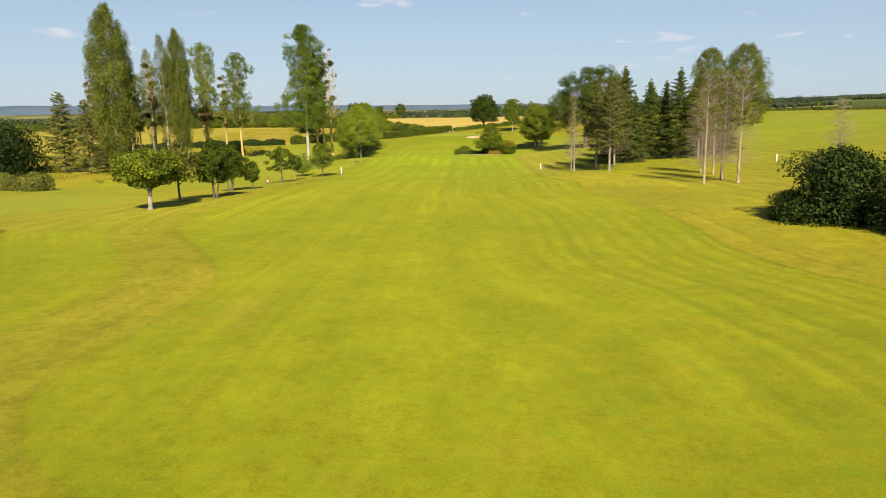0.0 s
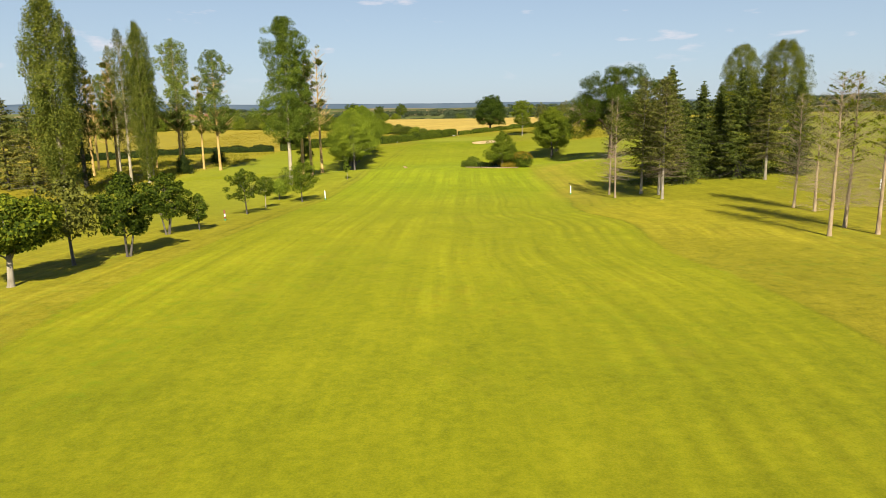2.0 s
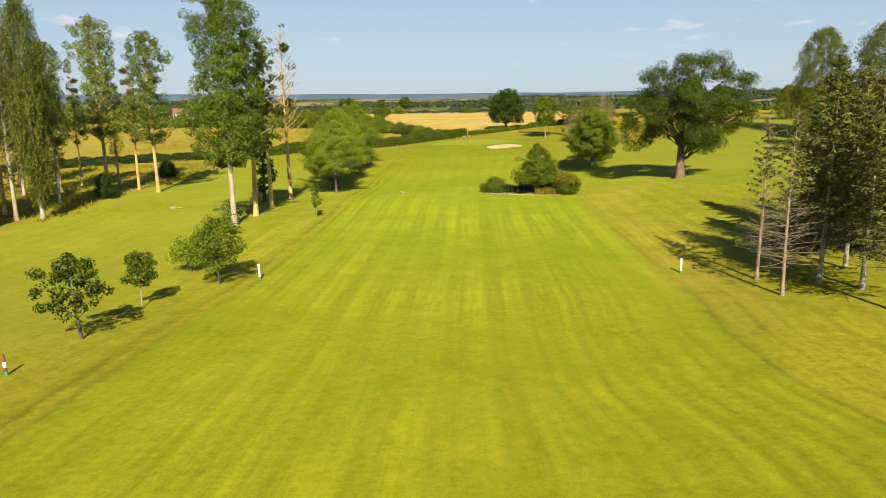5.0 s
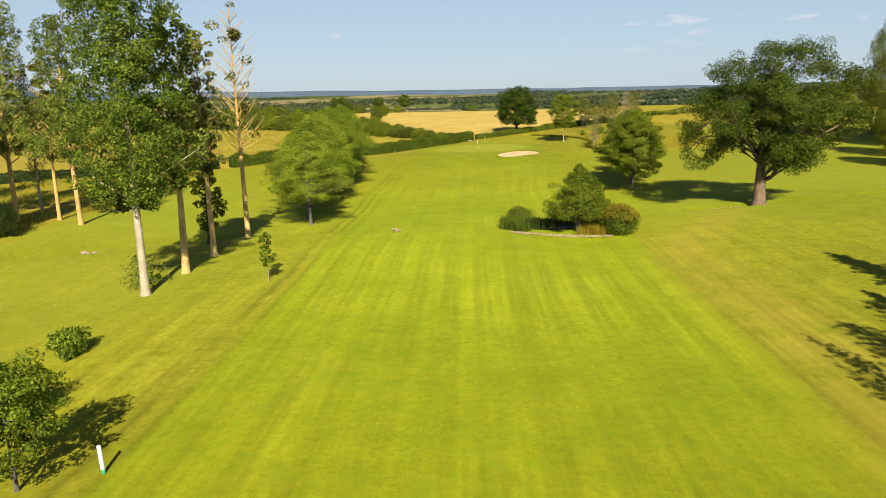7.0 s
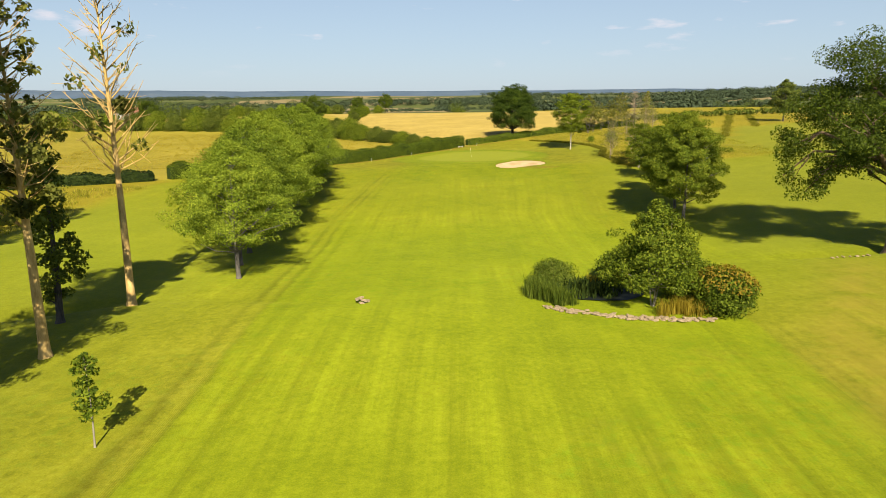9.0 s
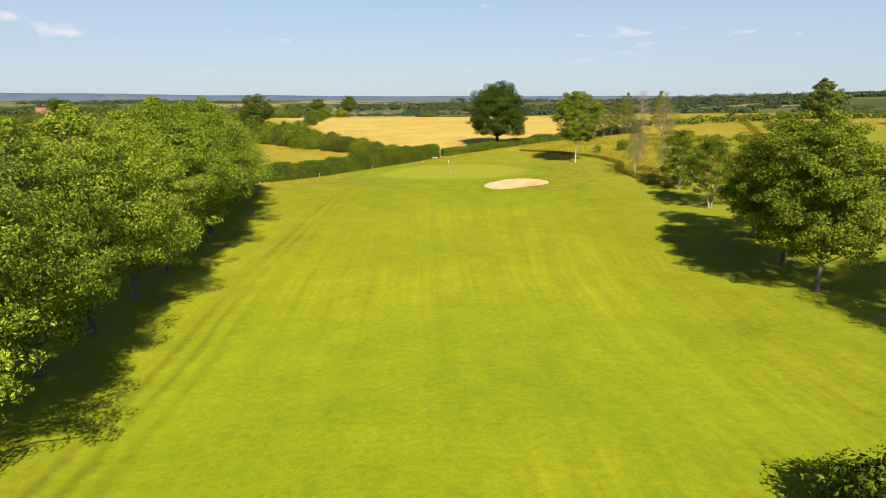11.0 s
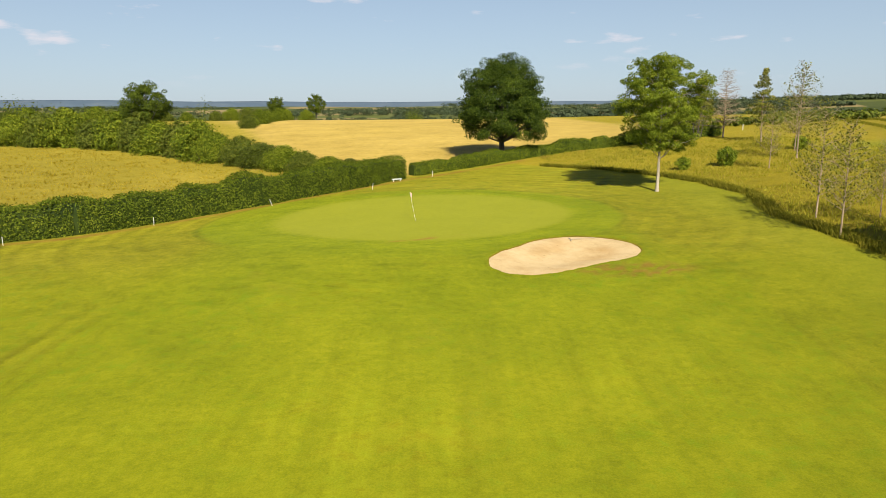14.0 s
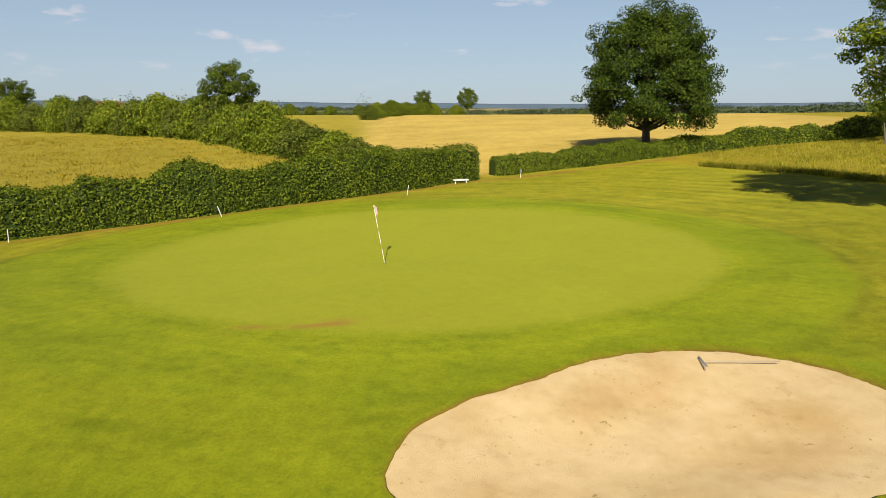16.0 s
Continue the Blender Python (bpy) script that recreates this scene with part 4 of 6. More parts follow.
            for k in range(max(3, int(clumps * p[3] ** 2 / total))):
                d = g.normal(0, 1, 3)
                d[2] = d[2] + 0.15
                d /= np.linalg.norm(d)
                c = p[:3] + d * p[3] * g.uniform(0.3, 1.0) ** 0.6 * np.array([1, 1, 0.85])
                c[2] = min(max(c[2], low), h * 1.02)
                centres.append(c)
                sizes.append(clump_r * w * g.uniform(0.6, 1.25))
                if k % 3 == 0:
                    mid = (p2 + c) / 2 + g.normal(0, 0.012 * w, 3)
                    tube(verts, faces, [p2, mid, c], [r0 * 0.35, r0 * 0.22, r0 * 0.08], 4)
        clumps, limbs = len(centres), 0
    centres, sizes = np.array(centres), np.array(sizes)
    # limbs reach for some of the clumps
    order = g.permutation(clumps)[:limbs]
    for k in order:
        c = centres[k]
        r = math.hypot(c[0], c[1])
        z0 = max(h * bottom * 0.75, c[2] - (0.25 * r + 0.9 * r * (0.2 if droop > 0.2 else 0.65)))
        z0 = min(z0, h * reach * 0.95)
        p0 = axis(z0 / h)
        mid = (p0 + c) / 2 + np.array([0, 0, (-0.08 if droop > 0.2 else 0.06) * r]) + g.normal(0, 0.03 * w, 3)
        r0 = trunk_r * 0.42 * max(0.25, 1 - z0 / h)
        tube(verts, faces, [p0, mid, c], [r0, r0 * 0.65, r0 * 0.2], 5)
    # bare twigs
    for k in range(bare):
        u = bare_from + (0.95 - bare_from) * (k + g.uniform()) / bare
        p0 = axis(u)
        phi += 2.4
        ln = (w / 2) * g.uniform(0.55, 1.1) * (1.1 - 0.75 * u)
        d = np.array([math.cos(phi), math.sin(phi), g.uniform(-0.2, 0.45) + rise])
        p1, p2 = p0 + d * ln * 0.5 + g.normal(0, 0.04 * ln, 3), p0 + d * ln + np.array([0, 0, 0.12 * ln])
        r0 = (0.03 + 0.008 * ln) * twig
        tube(verts, faces, [p0, p1, p2], [r0, r0 * 0.7, r0 * 0.25], 4)
        for j in range(4):
            s = p0 + (p2 - p0) * g.uniform(0.3, 0.95)
            e = s + (d * 0.5 + g.normal(0, 0.5, 3)) * ln * 0.35
            tube(verts, faces, [s, e], [r0 * 0.5, r0 * 0.15], 3)
    child("trunk", raw_mesh("trunk", verts, faces, wood), ob)
    if per:
        n = np.maximum(4, (per * (sizes / sizes.mean()) ** 2).astype(int))
        idx = np.repeat(np.arange(clumps), n)
        d = g.normal(0, 1, (len(idx), 3))
        d /= np.linalg.norm(d, axis=1)[:, None]
        rr = g.uniform(0.25, 1, len(idx)) ** 0.5
        off = d * (rr * sizes[idx])[:, None]
        off[:, 2] *= flat
        if droop:
            off[:, 2] -= droop * 0.6 * np.hypot(off[:, 0], off[:, 1])
        at = centres[idx] + off
        at[:, 2] = np.maximum(at[:, 2], 0.06 * g.uniform(0.2, 1, len(at)))
        mid = np.array([0, 0, h * (bottom + 1) / 2])
        outw = at - mid
        outw /= np.linalg.norm(outw, axis=1)[:, None] + 1e-9
        child("crown", leaf_mesh("crown", at, d * 0.6 + outw * 0.7, leaf, leaves, seed + 1, longer), ob, crown_label)
    for k in range(mistletoe):
        c = centres[(k * 7 + 3) % clumps] * np.array([0.6, 0.6, 1])
        d = g.normal(0, 1, (330, 3))
        d /= np.linalg.norm(d, axis=1)[:, None]
        at = c + d * (g.uniform(0.1, 1, 330) ** 0.5)[:, None] * g.uniform(0.45, 0.78)
        child("mistletoe", leaf_mesh("mistletoe", at, d, 0.2, MISTLETOE, seed + 50 + k), ob, "yellow-green mistletoe ball")
    return ob


def conifer(name, label, h, w, bottom, whorls, arms, needles, needle, leaves, wood, trunk_r, seed, group="", slope=(-0.35, 0.5), green_from=0.0, full=1.0, egg=0.0, dead=5, longer=2.4, core=0.0, twig=1.0, arm_wood=None):
    """A conifer at the origin: whorls of arms, each with flat drooping sprays, or bare where the needles are gone. egg: 0 a cone, 1 a rounded crown."""
    g = rng(seed)
    ob = tagged(new(name), label, "tree", group)
    verts, faces, at, out = [], [], [], []
    wood_verts, wood_faces = [], []
    bend = g.normal(0, 0.008 * h, 2)

    def axis(u):
        return np.array([bend[0] * math.sin(3 * u), bend[1] * math.sin(3.4 * u), u * h])

    us = (-0.02, 0.0, 0.03, 0.1, 0.3, 0.5, 0.7, 0.85, 0.99)
    tube(wood_verts, wood_faces, [axis(u) for u in us], [trunk_r * k for k in (1.5, 1.3, 1.05, 0.95, 0.75, 0.55, 0.33, 0.18, 0.03)], 8)
    turn = g.uniform(0, 6.28)
    for i in range(whorls):
        u = (i + 0.5) / whorls
        level = bottom + (0.985 - bottom) * u
        cone, round_top = (1 - u) ** 0.85, math.sqrt(max(0.0, 1 - ((u - 0.4) / 0.62) ** 2))
        reach = w / 2 * max(0.05, cone + egg * (round_top - cone)) * g.uniform(0.85, 1.1)
        turn += 0.7
        for j in range(arms):
            a = turn + 6.283 * j / arms + g.normal(0, 0.22)
            ln = reach * g.uniform(0.6, 1.12)
            rise = slope[0] + (slope[1] - slope[0]) * u + g.normal(0, 0.1)
            p0 = axis(min(0.985, level + g.normal(0, 0.35) * (1 - bottom) / whorls))
            d, side = np.array([math.cos(a), math.sin(a), 0.0]), np.array([-math.sin(a), math.cos(a), 0.0])
            up = np.array([0.0, 0.0, 1.0])
            p1, p2 = p0 + d * ln * 0.5 + up * rise * ln * 0.55, p0 + d * ln + up * (rise * ln * 0.8 + 0.05 * ln)
            r0 = (0.012 + 0.007 * ln) * twig
            tube(verts, faces, [p0, p1, p2], [r0, r0 * 0.7, r0 * 0.25], 4)
            if level >= green_from + g.normal(0, 0.05) and g.uniform() < full:
                m = max(3, int(needles * ln))
                t = g.uniform(0.12, 1.0, m) ** 0.8
                off = g.normal(0, 1, m) * 0.2 * ln * (1.15 - t)
                base = p0 + (p2 - p0) * t[:, None] + up * (0.12 * ln * rise * np.sin(3.14 * t))[:, None]
                p = base + side * off[:, None] - up * (np.abs(off) * 0.45 + g.uniform(0, 0.07, m) * ln)[:, None]
                at.append(p)
                out.append(np.tile(up * 0.7 + d * 0.5, (m, 1)))
            else:
                for _ in range(dead):
                    q = p0 + (p2 - p0) * g.uniform(0.25, 0.95)
                    e = q + (d * 0.4 + side * g.normal(0, 0.7) + up * g.normal(0.1, 0.45)) * ln * 0.32
                    tube(verts, faces, [q, e], [r0 * 0.5, r0 * 0.18], 3)
    child("trunk", raw_mesh("trunk", wood_verts, wood_faces, wood), ob)
    child("branchwork", raw_mesh("branchwork", verts, faces, arm_wood or wood), ob, "thin whorled branches")
    if core:
        # close inner growth along the stem
        m = int(core)
        u = g.uniform(green_from, 0.95, m)
        a = g.uniform(0, 6.283, m)
        r = w / 2 * 0.5 * (1 - u) ** 0.7 * g.uniform(0.2, 1, m)
        at.append(np.stack([np.cos(a) * r, np.sin(a) * r, u * h], 1))
        out.append(np.stack([np.cos(a), np.sin(a), 0.4 + 0 * a], 1))
    child("crown", leaf_mesh("crown", np.concatenate(at), np.concatenate(out), needle, leaves, seed + 1, longer, 0.3, 0.5), ob, "layered needle sprays")
    return ob


def stand(ob, x, y, turn=0.0, sink=0.05):
    """Set a thing on the turf."""
    ob.matrix_basis = pose(x, y, surface(x, y) - sink, 0, 0, turn)
    return ob


def again(ob, x, y, turn=0.0, size=1.0, tall=1.0, sink=0.05, label=""):
    """A copy of a plant elsewhere, turned and of another size."""
    c = copy_thing(ob, pose(x, y, surface(x, y) - sink, 0, 0, turn) @ Matrix.Diagonal((size, size, size * tall, 1)))
    if label:
        c["label"] = label
    return c


def bush(name, label, h, w, leaves, seed, leaf=0.16, clumps=40, per=70, category="bush", group="", shape="dome", wood=None, **more):
    return tree(name, label, h, w, 0.03, shape, clumps, per, leaf, leaves, wood or BARK_DARK, 0.07, seed, category, group, inner=0.55, clump_r=0.2, limbs=6, **more)


# ---- trees beside the fairway, west ----
topiary = stand(tree("topiary_tree", "clipped round yellow-green tree on a pale forked trunk", 5.5, 6.0, 0.36, "round", 170, 80, 0.15, LEAF_TOPIARY, BARK_PALE, 0.2, 11, inner=0.8, clump_r=0.1, limbs=8, lumpy=0.08), -28.0, 60.2)
lawn_a = stand(tree("lawn_tree", "young dark green broadleaf tree with spreading crown", 5.9, 5.2, 0.28, "oval", 130, 75, 0.14, LEAF_LAWN, BARK_GREY, 0.13, 12, group="young trees along the fairway", stems=3, clump_r=0.09, lobes=12, limbs=20), -25.4, 69.2)
again(lawn_a, -28.0, 81.8, 80, 0.92)
stand(tree("lawn_tree", "thin leaning tree with sparse olive foliage", 6.3, 4.4, 0.3, "oval", 50, 55, 0.17, LEAF_PINE, BARK_GREY, 0.12, 13, group="young trees along the fairway", lean=0.12), -28.0, 66.8)
lawn_b = stand(tree("lawn_tree", "small slender lopsided young tree in full leaf", 3.6, 2.6, 0.25, "oval", 26, 90, 0.13, LEAF_LAWN, BARK_GREY, 0.06, 14, group="young trees along the fairway", lean=0.1), -25.9, 83.8)
lawn_c = stand(tree("lawn_tree", "small airy tree with leaning trunk and open crown", 5.3, 4.8, 0.3, "oval", 80, 42, 0.13, LEAF_LAWN, BARK_GREY, 0.1, 15, group="young trees along the fairway", lean=0.08, clump_r=0.09, lobes=9, limbs=24), -26.2, 98.6)
lawn_d = stand(tree("lawn_tree", "small upright young tree on a pale stem", 4.1, 2.4, 0.35, "round", 26, 85, 0.12, LEAF_LAWN, BARK_PALE, 0.06, 16, group="young trees along the fairway"), -26.2, 106.0)
stand(tree("lawn_tree", "low wide young tree with flat crown", 3.1, 4.4, 0.25, "dome", 40, 90, 0.13, LEAF_HORNBEAM, BARK_GREY, 0.08, 17, group="young trees along the fairway"), -27.9, 118.6)
stand(tree("lawn_tree", "yellow-green young tree with upswept branches", 5.4, 5.3, 0.28, "oval", 110, 70, 0.11, LEAF_ASH, BARK_GREY, 0.09, 18, group="young trees along the fairway", clump_r=0.09, lobes=10), -23.1, 112.3)
stand(tree("sapling", "thin pale-stemmed sapling in leaf on the mown rough", 4.3, 1.9, 0.28, "tall", 26, 30, 0.13, LEAF_ASH, BARK_PALE, 0.045, 19), -22.5, 144.0)
stand(bush("shrub", "small rounded dense green shrub on mown grass", 1.9, 2.4, LEAF_HORNBEAM, 20, 0.13, 40, 70, "shrub", shape="round"), -30.5, 128.3)

# poplars near the fairway
stand(tree("poplar_tree", "tall leafy poplar with pale trunk and mistletoe", 28.5, 11.6, 0.24, "tall", 520, 115, 0.14, LEAF_POPLAR_NEAR, BARK_CREAM, 0.34, 31, group="poplars by the ditch", inner=0.12, clump_r=0.075, flat=0.9, lumpy=0.6, limbs=12, mistletoe=4), -32.0, 141.7, 40)
stand(tree("poplar_tree", "poplar with rough ochre trunk and thin crown", 23.5, 7.5, 0.34, "tall", 170, 40, 0.22, LEAF_POPLAR, BARK_OCHRE, 0.33, 32, group="poplars by the ditch", inner=0.15, clump_r=0.085, flat=0.9, lumpy=0.6, limbs=50, bare=24, bare_from=0.5, mistletoe=2), -31.6, 148.8)
stand(tree("poplar_tree", "half-dead poplar with ochre trunk and brown twigs", 22, 6.5, 0.36, "tall", 60, 50, 0.24, LEAF_PINE, BARK_OCHRE, 0.3, 33, group="poplars by the ditch", inner=0.1, clump_r=0.1, limbs=26, bare=70, bare_from=0.4, mistletoe=2, rise=0.5, twig=1.2), -31.4, 155.4)
stand(tree("poplar_tree", "nearly bare poplar with lichen-yellow trunk and twigs", 26.5, 8.5, 0.4, "tall", 14, 30, 0.25, LEAF_PINE, BARK_OCHRE, 0.3, 34, group="poplars by the ditch", inner=0.1, clump_r=0.1, limbs=8, bare=64, bare_from=0.36, mistletoe=3, rise=0.7, twig=1.25), -31.8, 167.2)
stand(tree("ivy_trunk", "short dark ivy-clad tree beside the poplars", 13.5, 4.2, 0.1, "tall", 60, 60, 0.22, LEAF_ROW, BARK_DARK, 0.25, 35, "tree"), -34.6, 162.5)

stand(bush("sucker_shoots", "thin leafy shoots at the poplar's foot", 3.0, 3.6, LEAF_POPLAR, 36, 0.15, 26, 26, "shrub"), -33.6, 144.5)

# the poplar row further west
lombardy = stand(tree("lombardy_poplar", "tall dense columnar poplar", 32.0, 8.6, 0.08, "flame", 560, 84, 0.195, LEAF_COLUMN, BARK_CREAM, 0.45, 41, group="western poplar row", inner=0.3, clump_r=0.085, flat=2.2, lumpy=0.3, limbs=30), -66.0, 130.0)
again(lombardy, -62.0, 151.6, 130, 0.64, 1.47, label="tall slender columnar poplar with pale trunk")
ivied = stand(tree("lombardy_poplar", "dark ivy-clad columnar poplar", 29.5, 5.4, 0.02, "flame", 260, 50, 0.18, LEAF_DARK, BARK_DARK, 0.4, 42, group="western poplar row", inner=0.3, clump_r=0.14, flat=2.0, lumpy=0.2, limbs=20), -71.6, 146.6)
thin_pop = stand(tree("lombardy_poplar", "thin columnar poplar with pale sparse foliage", 29, 4.8, 0.16, "flame", 150, 44, 0.185, LEAF_PINE, BARK_CREAM, 0.28, 43, group="western poplar row", inner=0.1, clump_r=0.13, flat=2.2, lumpy=0.2, limbs=30, bare=40), -65.0, 150.5)
again(thin_pop, -78.0, 172.0, 60, 0.95)
half_dead = stand(tree("poplar_tree", "dying poplar with ochre trunk and bare upper branches", 24, 5.5, 0.35, "tall", 26, 40, 0.26, LEAF_SHRUB, BARK_OCHRE, 0.28, 44, group="western poplar row", inner=0.1, clump_r=0.14, limbs=16, bare=80, bare_from=0.35, mistletoe=4, rise=0.6, twig=1.3), -69.8, 155.2)
again(half_dead, -79.0, 163.0, 110, 0.95, label="dying poplar with ochre trunk and mistletoe")
again(half_dead, -76.0, 186.0, 200, 0.85, label="bare poplar standing in the dry meadow")
leafy_pop = stand(tree("poplar_tree", "open-crowned poplar with pale trunk and mistletoe balls", 26.5, 11.6, 0.3, "tall", 260, 60, 0.19, LEAF_POPLAR, BARK_OCHRE, 0.3, 45, group="western poplar row", inner=0.15, clump_r=0.07, flat=0.9, lumpy=0.5, limbs=50, bare=20, bare_from=0.6, mistletoe=4), -56.5, 175.0)
again(leafy_pop, -66.0, 176.5, 140, 1.1)
again(half_dead, -61.8, 179.0, 20, 0.9, label="sparse poplar with ochre trunk at the meadow edge")
again(thin_pop, -70.0, 188.0, 160, 0.75, label="thin pale poplar at the meadow edge")
again(leafy_pop, -88.0, 186.0, 250, 0.85)
again(half_dead, -92.0, 170.0, 310, 0.85, label="dying poplar further back in the row")
again(thin_pop, -66.5, 163.0, 25, 0.85, label="thin pale poplar among the row")
again(thin_pop, -84.0, 158.0, 205, 0.9, label="thin pale poplar among the row")
again(half_dead, -86.0, 178.0, 75, 0.9, label="dying poplar with ochre trunk in the row")
again(leafy_pop, -74.0, 176.0, 35, 0.95)
stand(conifer("conifer", "ragged grey-green conifer beside the poplars", 15.0, 8.0, 0.08, 28, 7, 20, 0.19, LEAF_PALE, BARK_GREY, 0.2, 46, "ragged conifers", (-0.1, 0.5), 0.1, 0.8, 0.45, 4), -76.0, 138.0)
again(bpy.data.objects["conifer"], -84.5, 144.0, 70, 1.12)
again(bpy.data.objects["conifer"], -80.0, 152.0, 170, 0.9)
stand(bush("understorey_bush", "dark dense bushes under the western trees", 9.5, 13, LEAF_DARK, 47, 0.34, 80, 90, group="western bushes"), -90, 130)
again(bpy.data.objects["understorey_bush"], -96, 142, 100, 1.15)
again(bpy.data.objects["understorey_bush"], -84, 160, 40, 0.55)
again(bpy.data.objects["understorey_bush"], -62, 168, 90, 0.28, 1.6)
again(bpy.data.objects["understorey_bush"], -66, 200, 200, 0.34, 1.2)
low_bush = stand(bush("clipped_bush", "low grey-green clipped shrub mass", 2.8, 5.2, LEAF_PINE, 48, 0.17, 60, 90, group="low shrubs by the western green"), -70.5, 103)
again(low_bush, -64.5, 101.5, 70, 1.05)
again(low_bush, -77, 104, 130, 1.1)

# ---- hornbeam belt, west of the fairway ----
horn = stand(tree("hornbeam_tree", "leafy hornbeam with layered branches and grey trunk", 12.2, 9.8, 0.26, "oval", 400, 105, 0.085, LEAF_HORNBEAM, BARK_GREY, 0.2, 51, group="hornbeam belt", inner=0.45, clump_r=0.085, flat=0.5, limbs=60, lumpy=0.45, droop=0.05, longer=2.1), -26.2, 175.4)
horn_b = stand(tree("hornbeam_tree", "leafy hornbeam with dense layered crown", 13.2, 10.4, 0.17, "oval", 440, 105, 0.085, LEAF_HORNBEAM, BARK_GREY, 0.22, 52, group="hornbeam belt", inner=0.5, clump_r=0.085, flat=0.5, limbs=60, lumpy=0.45, droop=0.05, longer=2.1), -28.3, 182.6)
for k, (x, y, s) in enumerate(((-29.8, 190.5, 1.1), (-30.5, 198.5, 1.14), (-30.9, 206.5, 1.12), (-31.3, 214.5, 1.17), (-31.6, 222.5, 1.14), (-32.2, 230.5, 1.14), (-33.2, 239.0, 1.05), (-34.6, 247.5, 0.9), (-35.9, 256.0, 0.64))):
    again((horn_b, horn)[k % 2], x, y, 67 * k + 25, s * (1.0, 1.1)[k % 2])

# ---- trees beside the fairway, east ----
def larch(h, w, seed, full, label):
    return conifer("larch_tree", label, h, w, 0.16, 38, 7, 22, 0.11, LEAF_LARCH, BARK_LARCH, 0.15, seed, "larches by the rough", (0.1, 0.85), 0.45, full, 0.5, 6, 2.6, twig=0.5, arm_wood=BARK_DEAD)


larch_a = stand(larch(11.4, 5.4, 61, 0.25, "thin larch with bare lower twigs and pale trunk"), 24.7, 70.8)
larch_b = stand(larch(12.0, 5.8, 62, 0.3, "larch with brown bare branches below a green top"), 28.3, 71.2)
again(larch_a, 27.9, 74.8, 130, 1.02)
again(larch_b, 30.1, 87.9, 40, 0.9)
again(larch_a, 30.7, 85.1, 250, 0.9)
stand(tree("bare_tree", "dead leafless tree with pale thin branches", 8.6, 5.4, 0.3, "cone", 6, 0, 0.2, LEAF_LARCH, BARK_DEAD, 0.12, 63, bare=90, bare_from=0.15, limbs=0), 55, 103)
pine_a = stand(conifer("pine_tree", "slender conifer with thin olive needles and pale trunk", 13.2, 6.6, 0.2, 30, 8, 18, 0.12, LEAF_PINE, BARK_PALE, 0.16, 64, "conifers by the rough", (-0.1, 0.6), 0.28, 0.85, 0.35, 4, arm_wood=BARK_TWIG), 21.4, 101.2)
pine_b = stand(conifer("pine_tree", "nearly bare slender conifer with grey trunk", 12.4, 4.8, 0.15, 30, 6, 12, 0.14, LEAF_PINE, BARK_DEAD, 0.13, 65, "conifers by the rough", (0.1, 0.7), 0.5, 0.35, 0.2, 4, twig=0.7, arm_wood=BARK_DEAD), 17.0, 105.8)
again(pine_b, 17.3, 110.7, 100, 1.0)
again(pine_a, 20.9, 109.0, 140, 1.1, label="slender conifer with thin olive needles and dark trunk")
again(pine_a, 22.4, 106.4, 230, 1.06)
again(pine_a, 24.5, 112.5, 310, 1.12)
spruce_a = stand(conifer("spruce_tree", "dark green spruce with layered drooping branches", 16.5, 9.4, 0.06, 34, 8, 26, 0.15, LEAF_SPRUCE, BARK_DARK, 0.22, 66, "spruces by the rough", (-0.42, 0.45), 0.05, 0.97, 0.12, 3, 2.2, 2600), 28.4, 123.6)
for x, y, t, s in ((24.8, 119.0, 50, 0.74), (32.4, 122.0, 120, 0.84), (36.4, 118.6, 200, 0.92), (40.8, 121.0, 280, 0.88), (28.8, 117.6, 330, 0.7), (36.0, 125.0, 20, 0.82), (44.0, 118.0, 160, 0.8)):
    again(spruce_a, x, y, t, s)
stand(conifer("pine_tree", "pale-trunked conifer at the edge of the spruces", 14.5, 6.4, 0.2, 30, 8, 26, 0.12, LEAF_PINE, BARK_PALE, 0.2, 67, "conifers by the rough", (-0.2, 0.5), 0.25, 0.85, 0.3, 4, arm_wood=BARK_TWIG), 38.6, 114.5)
alder = stand(tree("tall_tree", "tall dense olive-green broadleaf tree", 24.5, 16.0, 0.05, "egg", 420, 120, 0.19, LEAF_ALDER, BARK_GREY, 0.4, 68, group="tall trees on the rise", inner=0.5, clump_r=0.07, flat=1.3, limbs=40, lumpy=0.4), 85.5, 217.0)
again(alder, 82.5, 238.0, 120, 0.86, 1.2)
for x, y, t, s in ((63.5, 201.0, 250, 0.42), (69.5, 212.0, 20, 0.5), (76.5, 226.0, 160, 0.5), (91.0, 275.0, 300, 0.42)):
    again(alder, x, y, t, s, label="smaller dense olive-green tree on the rise")
stand(bush("laurel_bush", "large dark glossy evergreen bush on mown rough", 5.0, 6.2, LEAF_DARK, 69, 0.15, 130, 120, group="evergreen bushes", shape="egg", lumpy=0.7), 24.5, 44.8)
again(bpy.data.objects["laurel_bush"], 21.9, 46.2, 200, 0.42)
again(bpy.data.objects["laurel_bush"], 27.0, 39.6, 110, 0.92)
again(bpy.data.objects["laurel_bush"], -34.6, 41.5, 20, 0.9)
